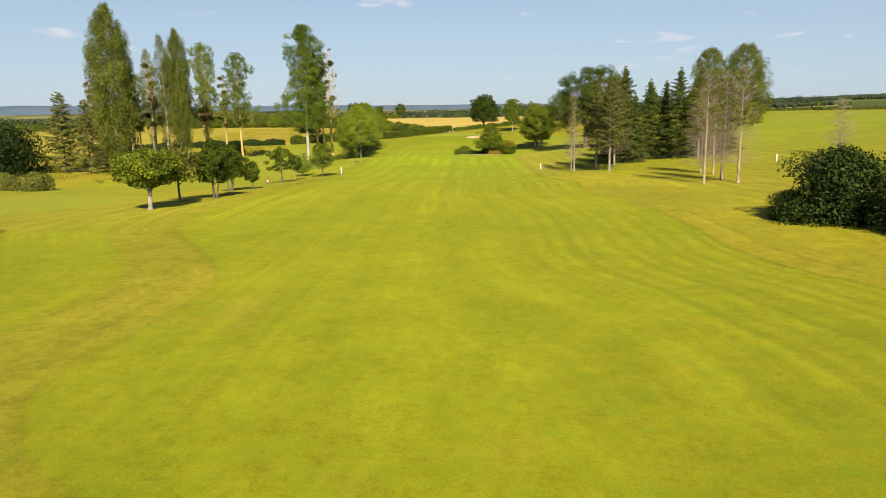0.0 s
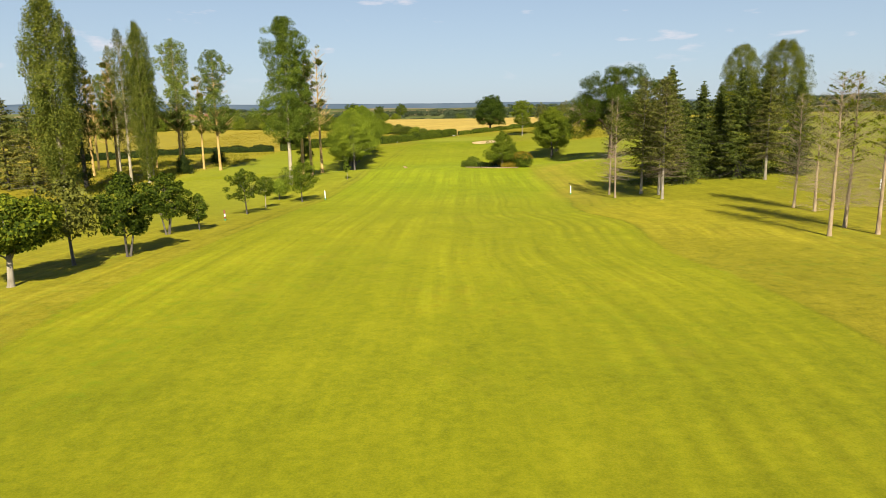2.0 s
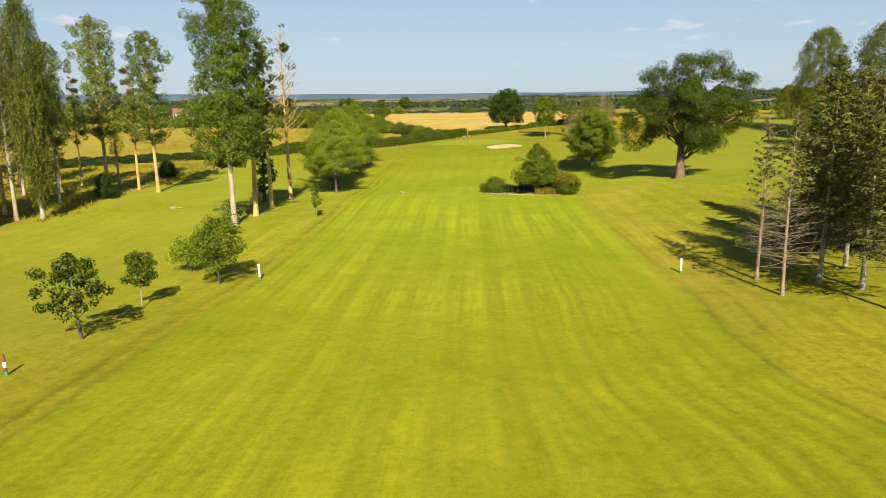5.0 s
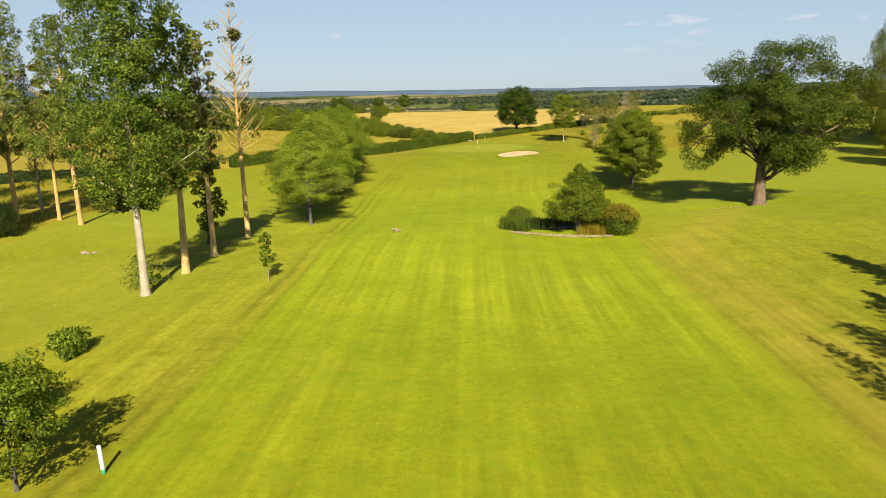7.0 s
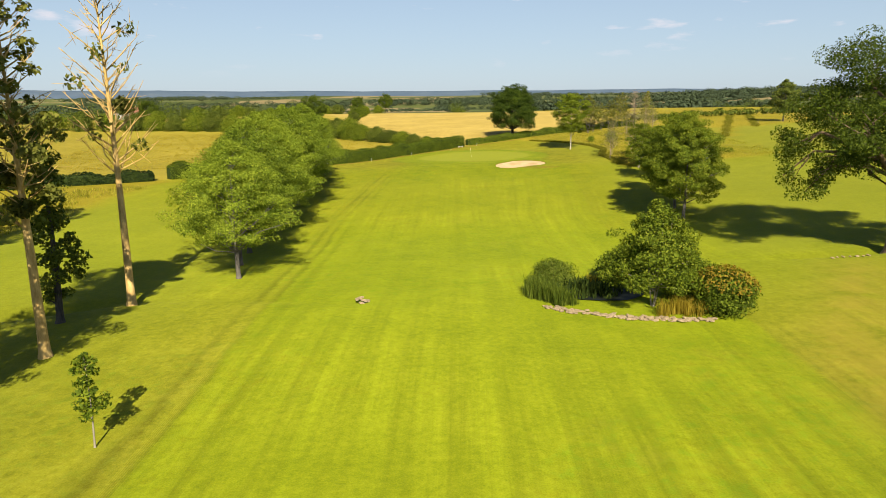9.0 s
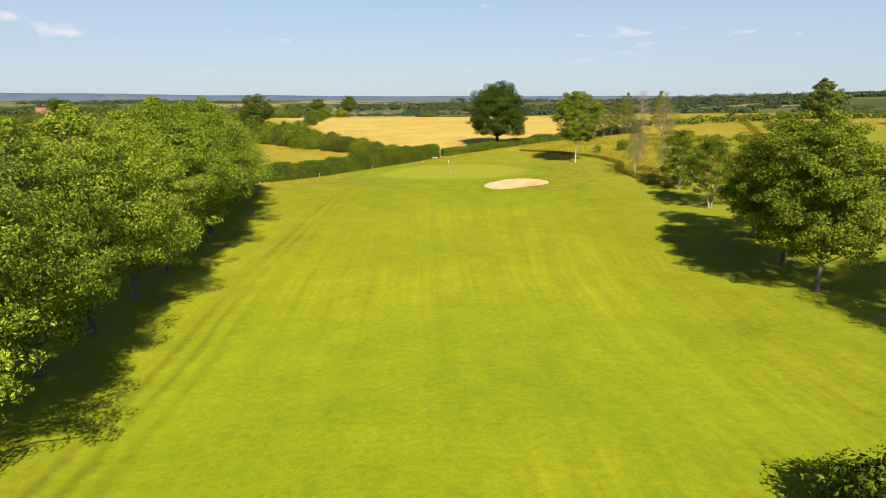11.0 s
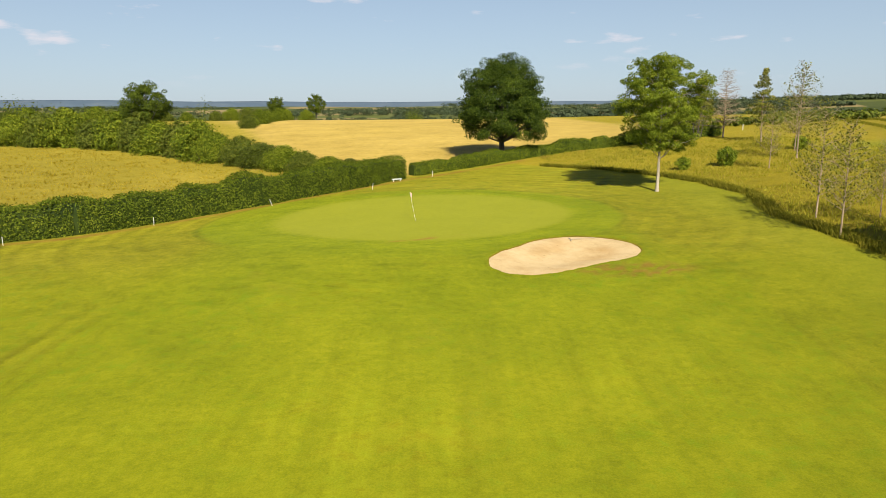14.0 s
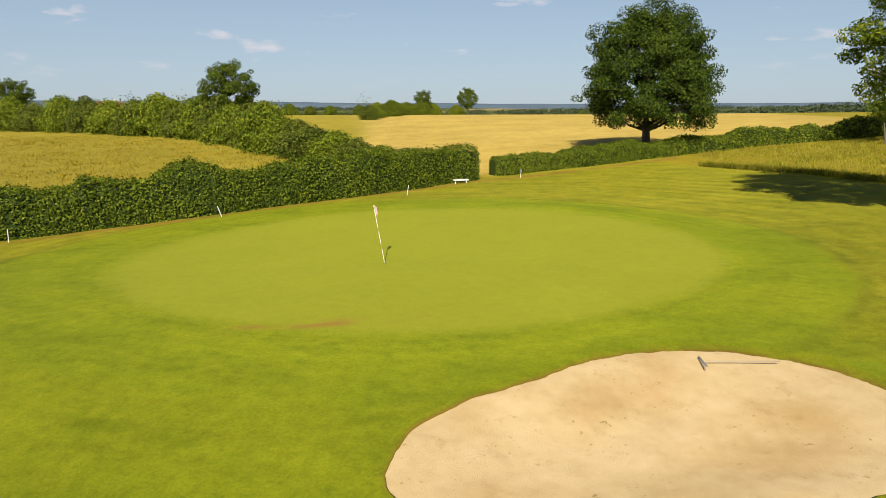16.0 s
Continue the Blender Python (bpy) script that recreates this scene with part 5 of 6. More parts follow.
OAK_LOBES = ((0.5, 0, 16.4, 3.3), (-4.2, 0, 15.0, 3.0), (4.4, 0, 16.8, 2.9), (-7.0, 0, 12.0, 2.4), (-8.8, 0.5, 8.6, 1.8), (-9.4, -0.5, 6.2, 1.2), (7.8, 0, 14.2, 2.5), (9.0, -1, 10.2, 2.1), (5.2, -1.6, 7.4, 2.0), (7.0, 0.5, 8.6, 1.9), (3.6, 0.5, 6.4, 1.7),
             (-4, -4, 10.4, 2.5), (0.5, -4.5, 12.6, 2.9), (4.5, -4.5, 11.6, 2.7), (0, 5, 13, 3.4), (-5, 4.5, 10.6, 2.8), (5, 5, 11, 3.0), (2.8, -3, 7.6, 1.9), (-1.5, -1, 11, 2.6), (3, 2, 9.6, 2.8), (-6.2, 2.5, 6.6, 1.6), (4.2, -1, 6.0, 1.7), (1.2, -2.2, 6.3, 1.7), (3.0, -1.5, 5.6, 1.5), (-7.6, -1.5, 5.0, 1.0), (0.2, -1.5, 8.6, 2.2), (-3.4, -1, 8.6, 2.0), (5.0, 1.0, 5.8, 1.3), (2.0, -2.4, 5.8, 1.4), (-5.4, -1.5, 7.8, 1.7))
stand(tree("oak_tree", "broad old oak with thick trunk and spreading crown", 19.8, 20.5, 0.17, "crown", 500, 210, 0.145, LEAF_OAK, BARK_OAK, 0.74, 70, clump_r=0.056, flat=0.8, lobe_at=[(x, y, z * 1.06, r * 1.04) for x, y, z, r in OAK_LOBES]), 31.2, 177.0, -22)
maple = stand(tree("maple_tree", "round dense green maple on a slim trunk", 12.6, 11.6, 0.2, "oval", 300, 170, 0.13, LEAF_MAPLE, BARK_GREY, 0.2, 71, group="maples by the right rough", clump_r=0.075, flat=0.55, limbs=40, lobes=24), 20.8, 201.6)
again(maple, 22.0, 209.0, 100, 0.97)
maple_b = stand(tree("maple_tree", "open green maple with pale stems", 10.0, 9.6, 0.16, "oval", 260, 110, 0.115, LEAF_MAPLE, BARK_PALE, 0.15, 72, group="maples by the right rough", clump_r=0.07, flat=0.5, limbs=50, stems=3, lobes=14), 24.3, 218.6)
again(maple_b, 26.6, 235.4, 60, 0.86)
again(maple_b, 27.2, 247.5, 280, 0.8)

# ---- the planted island in the fairway ----
island_tree = stand(tree("island_tree", "leafy several-stemmed tree in the planted island", 7.4, 7.8, 0.2, "heap", 230, 95, 0.115, LEAF_MAPLE, BARK_PALE, 0.08, 73, group="planted island", inner=0.3, clump_r=0.085, flat=0.7, stems=3, limbs=40, lumpy=0.45), 6.1, 162.6)
again(island_tree, 8.6, 165.6, 120, 0.62, label="smaller leafy tree in the planted island")
flowering = stand(bush("flowering_bush", "rounded dark bush with ochre flower heads on top", 3.0, 4.2, LEAF_MAPLE, 74, 0.12, 80, 110, group="planted island", shape="round"), 10.1, 160.8)
g3 = rng(77)
d = g3.normal(0, 1, (900, 3))
d[:, 2] = np.abs(d[:, 2]) + 0.35
d /= np.linalg.norm(d, axis=1)[:, None]
child("flower_heads", leaf_mesh("flower_heads", d * np.array([2.15, 2.15, 1.65]) * g3.uniform(0.93, 1.06, (900, 1)) + np.array([0, 0, 1.5]), d, 0.12, BLOSSOM, 78), flowering, "ochre-yellow flower heads")
stand(bush("island_bush", "dark green bush behind the island tree", 3.0, 4.4, LEAF_HEDGE, 75, 0.11, 70, 130, group="planted island"), 9.6, 165.0)
again(bpy.data.objects["island_bush"], 6.9, 172.0, 80, 1.25, 0.8, label="rounded dense green bush behind the pond")
again(bpy.data.objects["island_bush"], 9.7, 173.0, 150, 0.8, label="small green bush behind the pond")
stand(bush("sedge_clump", "rounded grassy clump of olive sedge", 2.3, 4.2, REED, 76, 0.055, 60, 130, "sedge", "planted island", longer=4.5), 0.2, 168.9)


def blades(name, label, places, h, mat, seed, width=0.05, spread=0.25, category="grass", kind="", per=9, lean=0.3):
    """Tufts of upright blades, one mesh."""
    g = rng(seed)
    verts, faces = [], []
    for x, y, s in places:
        z = surface(x, y) - 0.03
        for _ in range(per):
            a, b = g.uniform(0, 6.28), g.uniform(0, 6.28)
            px, py = x + spread * g.uniform(0, 1) * math.cos(a), y + spread * g.uniform(0, 1) * math.sin(a)
            hh = h * s * g.uniform(0.6, 1.15)
            bx, by = math.cos(b) * width, math.sin(b) * width
            ox, oy = math.cos(a) * hh * lean * g.uniform(0.3, 1), math.sin(a) * hh * lean * g.uniform(0.3, 1)
            k = len(verts)
            verts += [(px - bx, py - by, z), (px + bx, py + by, z), (px + ox * 0.4 + bx * 0.7, py + oy * 0.4 + by * 0.7, z + hh * 0.6), (px + ox * 0.4 - bx * 0.7, py + oy * 0.4 - by * 0.7, z + hh * 0.6), (px + ox, py + oy, z + hh)]
            faces += [(k, k + 1, k + 2, k + 3), (k + 3, k + 2, k + 4)]
    return tagged(mesh_object(name, verts, faces, mat, smooth=False), label, category, kind=kind)


g0 = rng(5)
reed_spots = []
for _ in range(190):
    u = float(g0.uniform(0, 1))
    reed_spots.append((-1.5 + 2.2 * u ** 2 + float(g0.normal(0, 0.3)), 166.8 - 4.0 * u + float(g0.normal(0, 0.3)), float(g0.uniform(0.75, 1.1))))
blades("reeds", "tall upright light green reeds at the pond edge", reed_spots, 1.35, REED, 81, 0.018, 0.3, "reeds", "stuff", 18)
# added near-black blades: the shade between reeds and tree, put in as colour
blades("marsh_plants", "dark green blades added for the black shade by the pond", [(2.2 + float(g0.normal(0, 1.3)), 166.6 + float(g0.normal(0, 1.0)), float(g0.uniform(0.6, 1.2))) for _ in range(130)], 1.0, LEAF_DARK, 84, 0.06, 0.4, "plants", "stuff", 10)
blades("rust_grass", "rust-brown grass between the pond plants", [(4.6 + float(g0.normal(0, 0.9)), 169.2 + float(g0.normal(0, 0.4)), 1.0) for _ in range(60)], 1.0, STRAW, 83, 0.025, 0.3, "grass", "stuff", 10)
blades("ornamental_grass", "brown-tipped clumps of tall grass by the stones", [(7.6 + g0.normal(0, 0.9), 160.7 + g0.normal(0, 0.35), 1.0) for _ in range(70)], 1.1, STRAW, 82, 0.02, 0.25, "grass", "stuff", 12)


def rock(size, seed):
    g = rng(seed)
    bm = bmesh.new()
    bmesh.ops.create_icosphere(bm, subdivisions=1, radius=1.0)
    for v in bm.verts:
        v.co = Vector((v.co.x * size[0], v.co.y * size[1], v.co.z * size[2])) * float(g.uniform(0.8, 1.15))
    me = bpy.data.meshes.new("stone")
    bm.to_mesh(me)
    bm.free()
    me.materials.append(STONE)
    return me


ROCKS = [rock((0.3, 0.2, 0.1), 90), rock((0.22, 0.16, 0.08), 91), rock((0.38, 0.22, 0.09), 92), rock((0.16, 0.14, 0.08), 93)]


def stones(name, label, category, spots):
    ob = tagged(new(name), label, category)
    for k, (x, y, up, s) in enumerate(spots):
        st = new("stone", ROCKS[k % 4])
        st.parent = ob
        st.matrix_basis = pose(x, y, surface(x, y) + 0.05 * s + up, 8 * math.sin(k), 9 * math.cos(2 * k), 47 * k) @ Matrix.Scale(s, 4)
    return ob


edge = []
for k in range(170):
    u = k / 169
    edge.append((-1.2 + 10.2 * u + float(g0.normal(0, 0.12)), 162.2 - 3.0 * u - 0.9 * math.sin(math.pi * u) + float(g0.normal(0, 0.2)), 0.05 * (k % 3 == 0), float(g0.uniform(0.45, 1.15))))
stones("stone_edging", "row of rough pale stones edging the planted island", "stones", edge)
stones("drain_headwall", "small heap of pale stones at the drain mouth", "stones", [(-13.8 + 0.35 * math.sin(2.3 * k), 163.6 + 0.1 * k, 0.12 * (k % 3), 0.9) for k in range(10)])
stones("ditch_stone", "flat pale stone slab beside the ditch", "stone", [(-47.6, 160.2, 0.25, 2.2), (-46.8, 160.5, 0.25, 1.6)])
stones("ditch_headwall", "dark stones where the ditch meets the oak", "stones", [(25.2 + 0.5 * k, 175.8 + 0.2 * math.sin(k), 0.02, 0.8) for k in range(7)])


def pond():
    verts, faces = [(3.4, 165.6, surface(4.0, 163.6) + 0.05)], []
    for k in range(28):
        t = 2 * math.pi * k / 28
        verts.append((3.4 + 3.0 * math.cos(t) + 0.3 * math.sin(3 * t), 165.6 + 1.7 * math.sin(t), surface(4.0, 163.6) + 0.05))
    faces = [(0, k + 1, (k + 1) % 28 + 1) for k in range(28)]
    return tagged(mesh_object("water", verts, faces, WATER), "small dark still pond among the island plants", "pond", kind="structure")


pond()

# ---- bunker ----
def sand_height(x, y):
    t, q = math.atan2(y - BUNKER_AT[1], x - BUNKER_AT[0]), in_bunker(x, y)
    rim = height(x, y) + 0.35 * (1 - step(0.75, 1.45, ellipse(x, y, COLLAR_AT, COLLAR_R)))
    back = q * step(-0.4, 1.0, math.sin(t))
    raked = 0.02 * noise.noise((x, y, 2)) + 0.012 * noise.noise((2.2 * x, 2.2 * y, 5)) + 0.008 * noise.noise((6 * x, 6 * y, 5))
    return rim - 0.03 - 0.42 * (1 - step(0.2, 1.0, q)) * (1 - 0.35 * back) + raked


def build_bunker():
    ob = tagged(new("bunker"), "pale sand bunker with raised grassy lip", "bunker")
    verts, faces, rings, k = [], [], 40, 160
    for j in range(rings + 1):
        q = j / rings
        for i in range(k):
            t = 2 * math.pi * i / k
            r = bunker_radius(t) * q
            x, y = BUNKER_AT[0] + r * math.cos(t), BUNKER_AT[1] + r * math.sin(t)
            verts.append((x, y, sand_height(x, y)))
    for j in range(rings):
        for i in range(k):
            a, b = j * k + i, j * k + (i + 1) % k
            faces.append((a, b, b + k, a + k))
    me = raw_mesh("sand", verts, faces, SAND)
    child("sand", me, ob)
    # the turf lip: a rounded, ragged roll round the sand
    verts, faces, n = [], [], 220
    g = rng(7)
    for i in range(n):
        t = 2 * math.pi * i / n
        r = bunker_radius(t) * (1.0 + 0.006 * math.sin(23 * t) + g.normal(0, 0.003))
        for d, up in ((-0.06, -0.1), (-0.05, 0.0), (0.02, 0.035), (0.14, 0.03), (0.42, -0.1)):
            x, y = BUNKER_AT[0] + (r + d) * math.cos(t), BUNKER_AT[1] + (r + d) * math.sin(t)
            verts.append((x, y, max(surface(x, y) - 0.05 if d > 0.3 else -9, height(x, y) + 0.35 * (1 - step(0.75, 1.45, ellipse(x, y, COLLAR_AT, COLLAR_R)))) + up * (0.8 + 0.5 * g.uniform())))
    for i in range(n):
        for j in range(4):
            a, b = i * 5 + j, ((i + 1) % n) * 5 + j
            faces.append((a, a + 1, b + 1, b))
    lip = child("lip", raw_mesh("lip", verts, faces, TURF), ob, "grass lip")
    lip.data.attributes.new("fairway", "FLOAT", "POINT").data.foreach_set("value", [0.55] * len(verts))
    lip.data.attributes.new("soil", "FLOAT", "POINT").data.foreach_set("value", [(0.75, 0.45, 0.05, 0, 0)[i % 5] for i in range(len(verts))])
    lip.data.attributes.new("coarse", "FLOAT", "POINT").data.foreach_set("value", [0.4] * len(verts))
    return ob


build_bunker()


def rod(p, q, r, sides=8):
    verts, faces = [], []
    tube(verts, faces, [p, q], [r, r], sides)
    return verts, faces


def rake():
    ob = tagged(new("bunker_rake"), "bunker rake with pale handle lying on the sand", "rake")
    ob.matrix_basis = pose(6.75, 259.1, sand_height(6.75, 259.1) + 0.07, 0, -2, 9)
    child("handle", raw_mesh("handle", *rod((0, 0, 0.05), (1.75, 0.0, 0.03), 0.013), ASH_WOOD), ob, "pale wooden handle")
    child("head", raw_mesh("head", *rod((0, -0.3, 0.05), (0, 0.3, 0.05), 0.02), STEEL), ob, "grey rake head")
    for k in range(9):
        y = -0.28 + 0.07 * k
        child("tine", raw_mesh("tine", *rod((0, y, 0.05), (-0.02, y, -0.06), 0.008, 5), STEEL), ob)
    return ob


rake()


def flagstick():
    ob = tagged(new("flagstick"), "leaning white flagstick with a limp pale flag", "flag")
    x, y = -3.75, 267.9
    ob.matrix_basis = pose(x, y, surface(x, y), 0, -10, 0)
    for a, b, m in ((0.0, 0.55, WHITE), (0.55, 0.75, POLE_DULL), (0.75, 1.25, WHITE), (1.25, 1.4, POLE_DULL), (1.4, 2.3, WHITE)):
        child("pole", raw_mesh("pole", *rod((0, 0, a), (0, 0, b), 0.011), m), ob)
    verts, faces = [], []
    for i in range(9):
        for j in range(5):
            u, v = i / 8, j / 4
            verts.append((0.02 + 0.1 * v * (0.6 + 0.4 * math.sin(3 * u + 1)), 0.06 * math.sin(7 * v + 3 * u), 2.28 - 0.38 * u - 0.08 * v))
    for i in range(8):
        for j in range(4):
            a = i * 5 + j
            faces.append((a, a + 1, a + 6, a + 5))
    me = raw_mesh("flag", verts, faces, CLOTH)
    fl = child("flag", me, ob, "limp pale flag with reddish mark")
    so = fl.modifiers.new("thickness", "SOLIDIFY")
    so.thickness = 0.006
    child("cup_rim", raw_mesh("cup_rim", *rod((0, 0, -0.05), (0, 0, 0.012), 0.055, 14), BLACK), ob)
    return ob


flagstick()


def stake(x, y, h, lean=0.0, r=0.024):
    ob = tagged(new("boundary_stake"), "thin white boundary stake in front of the hedge", "stake", "boundary stakes")
    ob.matrix_basis = pose(x, y, surface(x, y) - 0.08, 2, lean, 20)
    verts, faces = [], []
    tube(verts, faces, [(0, 0, 0), (0, 0, h), (0, 0, h + 0.05)], [r, r, r * 0.5], 6)
    child("post", raw_mesh("post", verts, faces, WHITE, False), ob)
    return ob


for x, y, lean in ((-26.3, 273.0, 2), (-17.45, 279.5, -18), (-8.5, 288.3, 9), (-1.75, 298.1, 2), (-35.0, 266.0, 0)):
    stake(x, y, 0.75, lean)


def yard_post(x, y, h, colour, label, band=None):
    ob = tagged(new("marker_post"), label, "post", "distance markers")
    ob.matrix_basis = pose(x, y, surface(x, y) - 0.03, 1.5, -2, 10)
    verts, faces = [], []
    tube(verts, faces, [(0, 0, 0.2), (0, 0, h), (0, 0, h + 0.04)], [0.085, 0.085, 0.05], 12)
    child("post", raw_mesh("post", verts, faces, colour), ob)
    verts, faces = [], []
    tube(verts, faces, [(0, 0, 0), (0, 0, 0.22)], [0.09, 0.09], 12)
    child("base", raw_mesh("base", verts, faces, GREEN_PAINT), ob, "green painted foot")
    if band:
        verts, faces = [], []
        tube(verts, faces, [(0, 0, 0.45), (0, 0, 0.75)], [0.09, 0.09], 12)
        child("band", raw_mesh("band", verts, faces, band), ob, "white band")
    return ob


yard_post(-20.2, 113.4, 1.25, WHITE, "white round distance post with green foot")
yard_post(12.8, 113.8, 1.15, WHITE, "white round distance post with green foot")
yard_post(44.0, 98.0, 1.2, WHITE, "white round distance post on the far rough")
yard_post(-26.6, 92.6, 1.1, RED_PAINT, "red marker post with a white band", WHITE)


def board():
    ob = tagged(new("low_bench"), "low white plank bench by the hedge gap", "bench")
    x, y = -6.0, 294.9
    ob.matrix_basis = pose(x, y, surface(x, y), 0, 0, 30)
    bm = bmesh.new()
    bmesh.ops.create_cube(bm, size=1)
    bmesh.ops.scale(bm, vec=(1.2, 0.3, 0.1), verts=bm.verts)
    bmesh.ops.bevel(bm, geom=bm.edges[:], offset=0.012, segments=2, affect="EDGES")
    bmesh.ops.translate(bm, vec=(0, 0, 0.28), verts=bm.verts)
    me = bpy.data.meshes.new("seat")
    bm.to_mesh(me)
    bm.free()
    me.materials.append(WHITE)
    child("seat", me, ob)
    for s in (-0.45, 0.45):
        child("leg", raw_mesh("leg", *rod((s, 0, -0.05), (s, 0, 0.26), 0.05), WHITE), ob)
    return ob


board()

# ---- hedges ----
def hedge(name, label, path, w, h, leaves, seed, per_m=520, leaf=0.115, ragged=0.12, group="clipped hedges"):
    """A hedge along a path: a dense body, dark for the shade inside, and leaves all over it."""
    g = rng(seed)
    ob = tagged(new(name), label, "hedge", group)
    pts = [Vector((x, y, 0)) for x, y in path]
    run = [0.0]
    for a, b in zip(pts, pts[1:]):
        run.append(run[-1] + (b - a).length)
    total = run[-1]

    def along(s):
        for k in range(len(pts) - 1):
            if s <= run[k + 1] or k == len(pts) - 2:
                d = pts[k + 1] - pts[k]
                p = pts[k] + d * ((s - run[k]) / d.length)
                d.normalize()
                return p, d
    section = ((-0.5, 0), (-0.52, 0.3), (-0.5, 0.75), (-0.38, 0.97), (0, 1.0), (0.38, 0.97), (0.5, 0.75), (0.52, 0.3), (0.5, 0))
    verts, faces, k, m = [], [], max(3, int(total / 0.6)), len(section)

    def skin(s, u, v, grow=1.0):
        p, d = along(s)
        n = Vector((-d.y, d.x, 0))
        hh = h * (1 + ragged * 1.3 * noise.noise((s * 0.25, seed, 0)) + ragged * 0.5 * noise.noise((s * 0.9, seed, 3)))
        ww = w * (1 + ragged * noise.noise((s * 0.35, seed, 9)))
        cap = min(1.0, 0.55 + min(s, total - s) * 0.9)
        q = p + n * (u * ww * grow * cap)
        return Vector((q.x, q.y, surface(q.x, q.y) - 0.1 + v * hh * grow * (0.85 + 0.15 * cap) + 0.1 * ragged * noise.noise((s * 1.4, u * 3, v * 3 + seed)) + 0.55 * ragged * noise.noise((s * 0.55, u * 2, v * 2.5 + seed)) * v))
    for i in range(k + 1):
        for u, v in section:
            verts.append(tuple(skin(total * i / k, u, v, 0.9)))
    for i in range(k):
        for j in range(m - 1):
            a = i * m + j
            faces.append((a, a + 1, a + m + 1, a + m))
    faces += [tuple(range(m)), tuple(k * m + j for j in range(m))]
    # solid core in near-black leaf colour: the hedge's inner shade as colour
    child("body", raw_mesh("body", verts, faces, LEAF_DARK, False), ob, "inner body coloured dark for the shade between the leaves")
    count = int(per_m * total)
    at, out = np.zeros((count, 3)), np.zeros((count, 3))
    lens = [math.hypot((b[0] - a[0]) * w, (b[1] - a[1]) * h) for a, b in zip(section, section[1:])]
    pick = g.choice(len(lens), count, p=np.array(lens) / sum(lens))
    ss, ff, jj = g.uniform(0, total, count), g.uniform(0, 1, count), g.uniform(0.9, 1.02, count) + np.abs(g.normal(0, 0.045, count))
    for i in range(count):
        (u0, v0), (u1, v1) = section[pick[i]], section[pick[i] + 1]
        f = ff[i]
        u, v = u0 + (u1 - u0) * f, v0 + (v1 - v0) * f
        at[i] = skin(ss[i], u, v, jj[i])
        d = along(ss[i])[1]
        out[i] = (-d.y * u * 2, d.x * u * 2, v * 1.2 - 0.4)
    child("foliage", leaf_mesh("foliage", at, out, leaf, leaves, seed + 3), ob)
    return ob


hedge("clipped_hedge", "dense clipped green hedge along the course boundary", [(-62, 247.5), (-46, 264.2), (-32, 270.9), (-19.6, 281.5), (-12, 290.0), (-6.0, 298.2)], 2.8, 2.75, LEAF_HEDGE, 101, 1150, 0.115, 0.3)
hedge("clipped_hedge", "low dense green hedge beyond the gap", [(-4.3, 299.9), (2.6, 305.4), (8.6, 311), (14, 315.4)], 2.0, 1.6, LEAF_HEDGE, 102, 800, 0.12, 0.32)
hedge("clipped_hedge", "rough green hedge beside the wheat", [(14, 315), (21, 319.5), (32, 322), (46, 326)], 1.9, 1.7, LEAF_HEDGE, 103, 500, 0.14, 0.35)
hedge("clipped_hedge", "low dark hedge behind the poplars", [(-112, 213), (-90, 228), (-75, 237.5), (-64, 245.5)], 2.2, 2.0, LEAF_DARK, 104, 160, 0.25, 0.25)

# the tall hedgerow between meadow and wheat
row = stand(bush("hedgerow_bush", "tall rounded overgrown hedgerow bush", 4.4, 6.4, LEAF_ROW, 105, 0.19, 80, 96, group="overgrown hedgerow"), -30.0, 318.5)
row_b = stand(bush("hedgerow_bush", "olive-green overgrown hedgerow bush", 4.8, 6.8, LEAF_MAPLE, 106, 0.19, 80, 96, group="overgrown hedgerow"), -35.0, 324.0)
for k, (x, y, s) in enumerate(((-12, 300.8, 0.52), (-15, 303.5, 0.56), (-18.5, 306.5, 0.62), (-22, 310, 0.72), (-26, 314.3, 0.85), (-39.5, 329, 1.05), (-44, 333.5, 1.1), (-49, 338, 1.15), (-54, 342.5, 1.2), (-60, 347, 1.2), (-66, 350.5, 1.15),
                              (-72, 353, 1.2), (-78, 354.5, 1.15), (-84, 356, 1.2), (-91, 358, 1.15), (-98, 360, 1.2), (-106, 362, 1.15), (-114, 364, 1.1), (-123, 366, 1.2), (-133, 368, 1.2), (-144, 370, 1.2), (-156, 372, 1.3))):
    again((row, row_b)[k % 2], x, y, 53 * k, s * (1.3 if k < 5 else 1.12), (0.8, 0.74, 0.84)[k % 3] if k < 5 else (1.12, 0.98, 1.2)[k % 3])
far_ash = stand(tree("ash_tree", "tall open oak-like tree rising from the hedgerow", 12.0, 11.0, 0.28, "round", 150, 120, 0.19, LEAF_OAK, BARK_GREY, 0.3, 107, group="hedgerow trees", clump_r=0.085, lobes=12), -53.8, 345.5)
again(far_ash, -120, 372, 80, 0.85)
again(far_ash, -47.7, 522, 150, 0.9, label="broad dark tree at the corner of the wheat")
again(far_ash, -61.0, 500, 220, 0.75, label="broad dark tree behind the wheat")
for k in range(15):
    again((row, row_b)[k % 2], -48 - 0.9 * k + 2 * math.sin(3 * k), 398 + 8.2 * k, 71 * k, 0.8 + 0.2 * math.sin(5 * k))

for k in range(15):
    again((row_b, row)[k % 2], -52 - 6.2 * k + 2 * math.sin(4 * k), 519 - 6.4 * k + 2 * math.cos(3 * k), 61 * k, 1.0 + 0.25 * math.sin(7 * k))

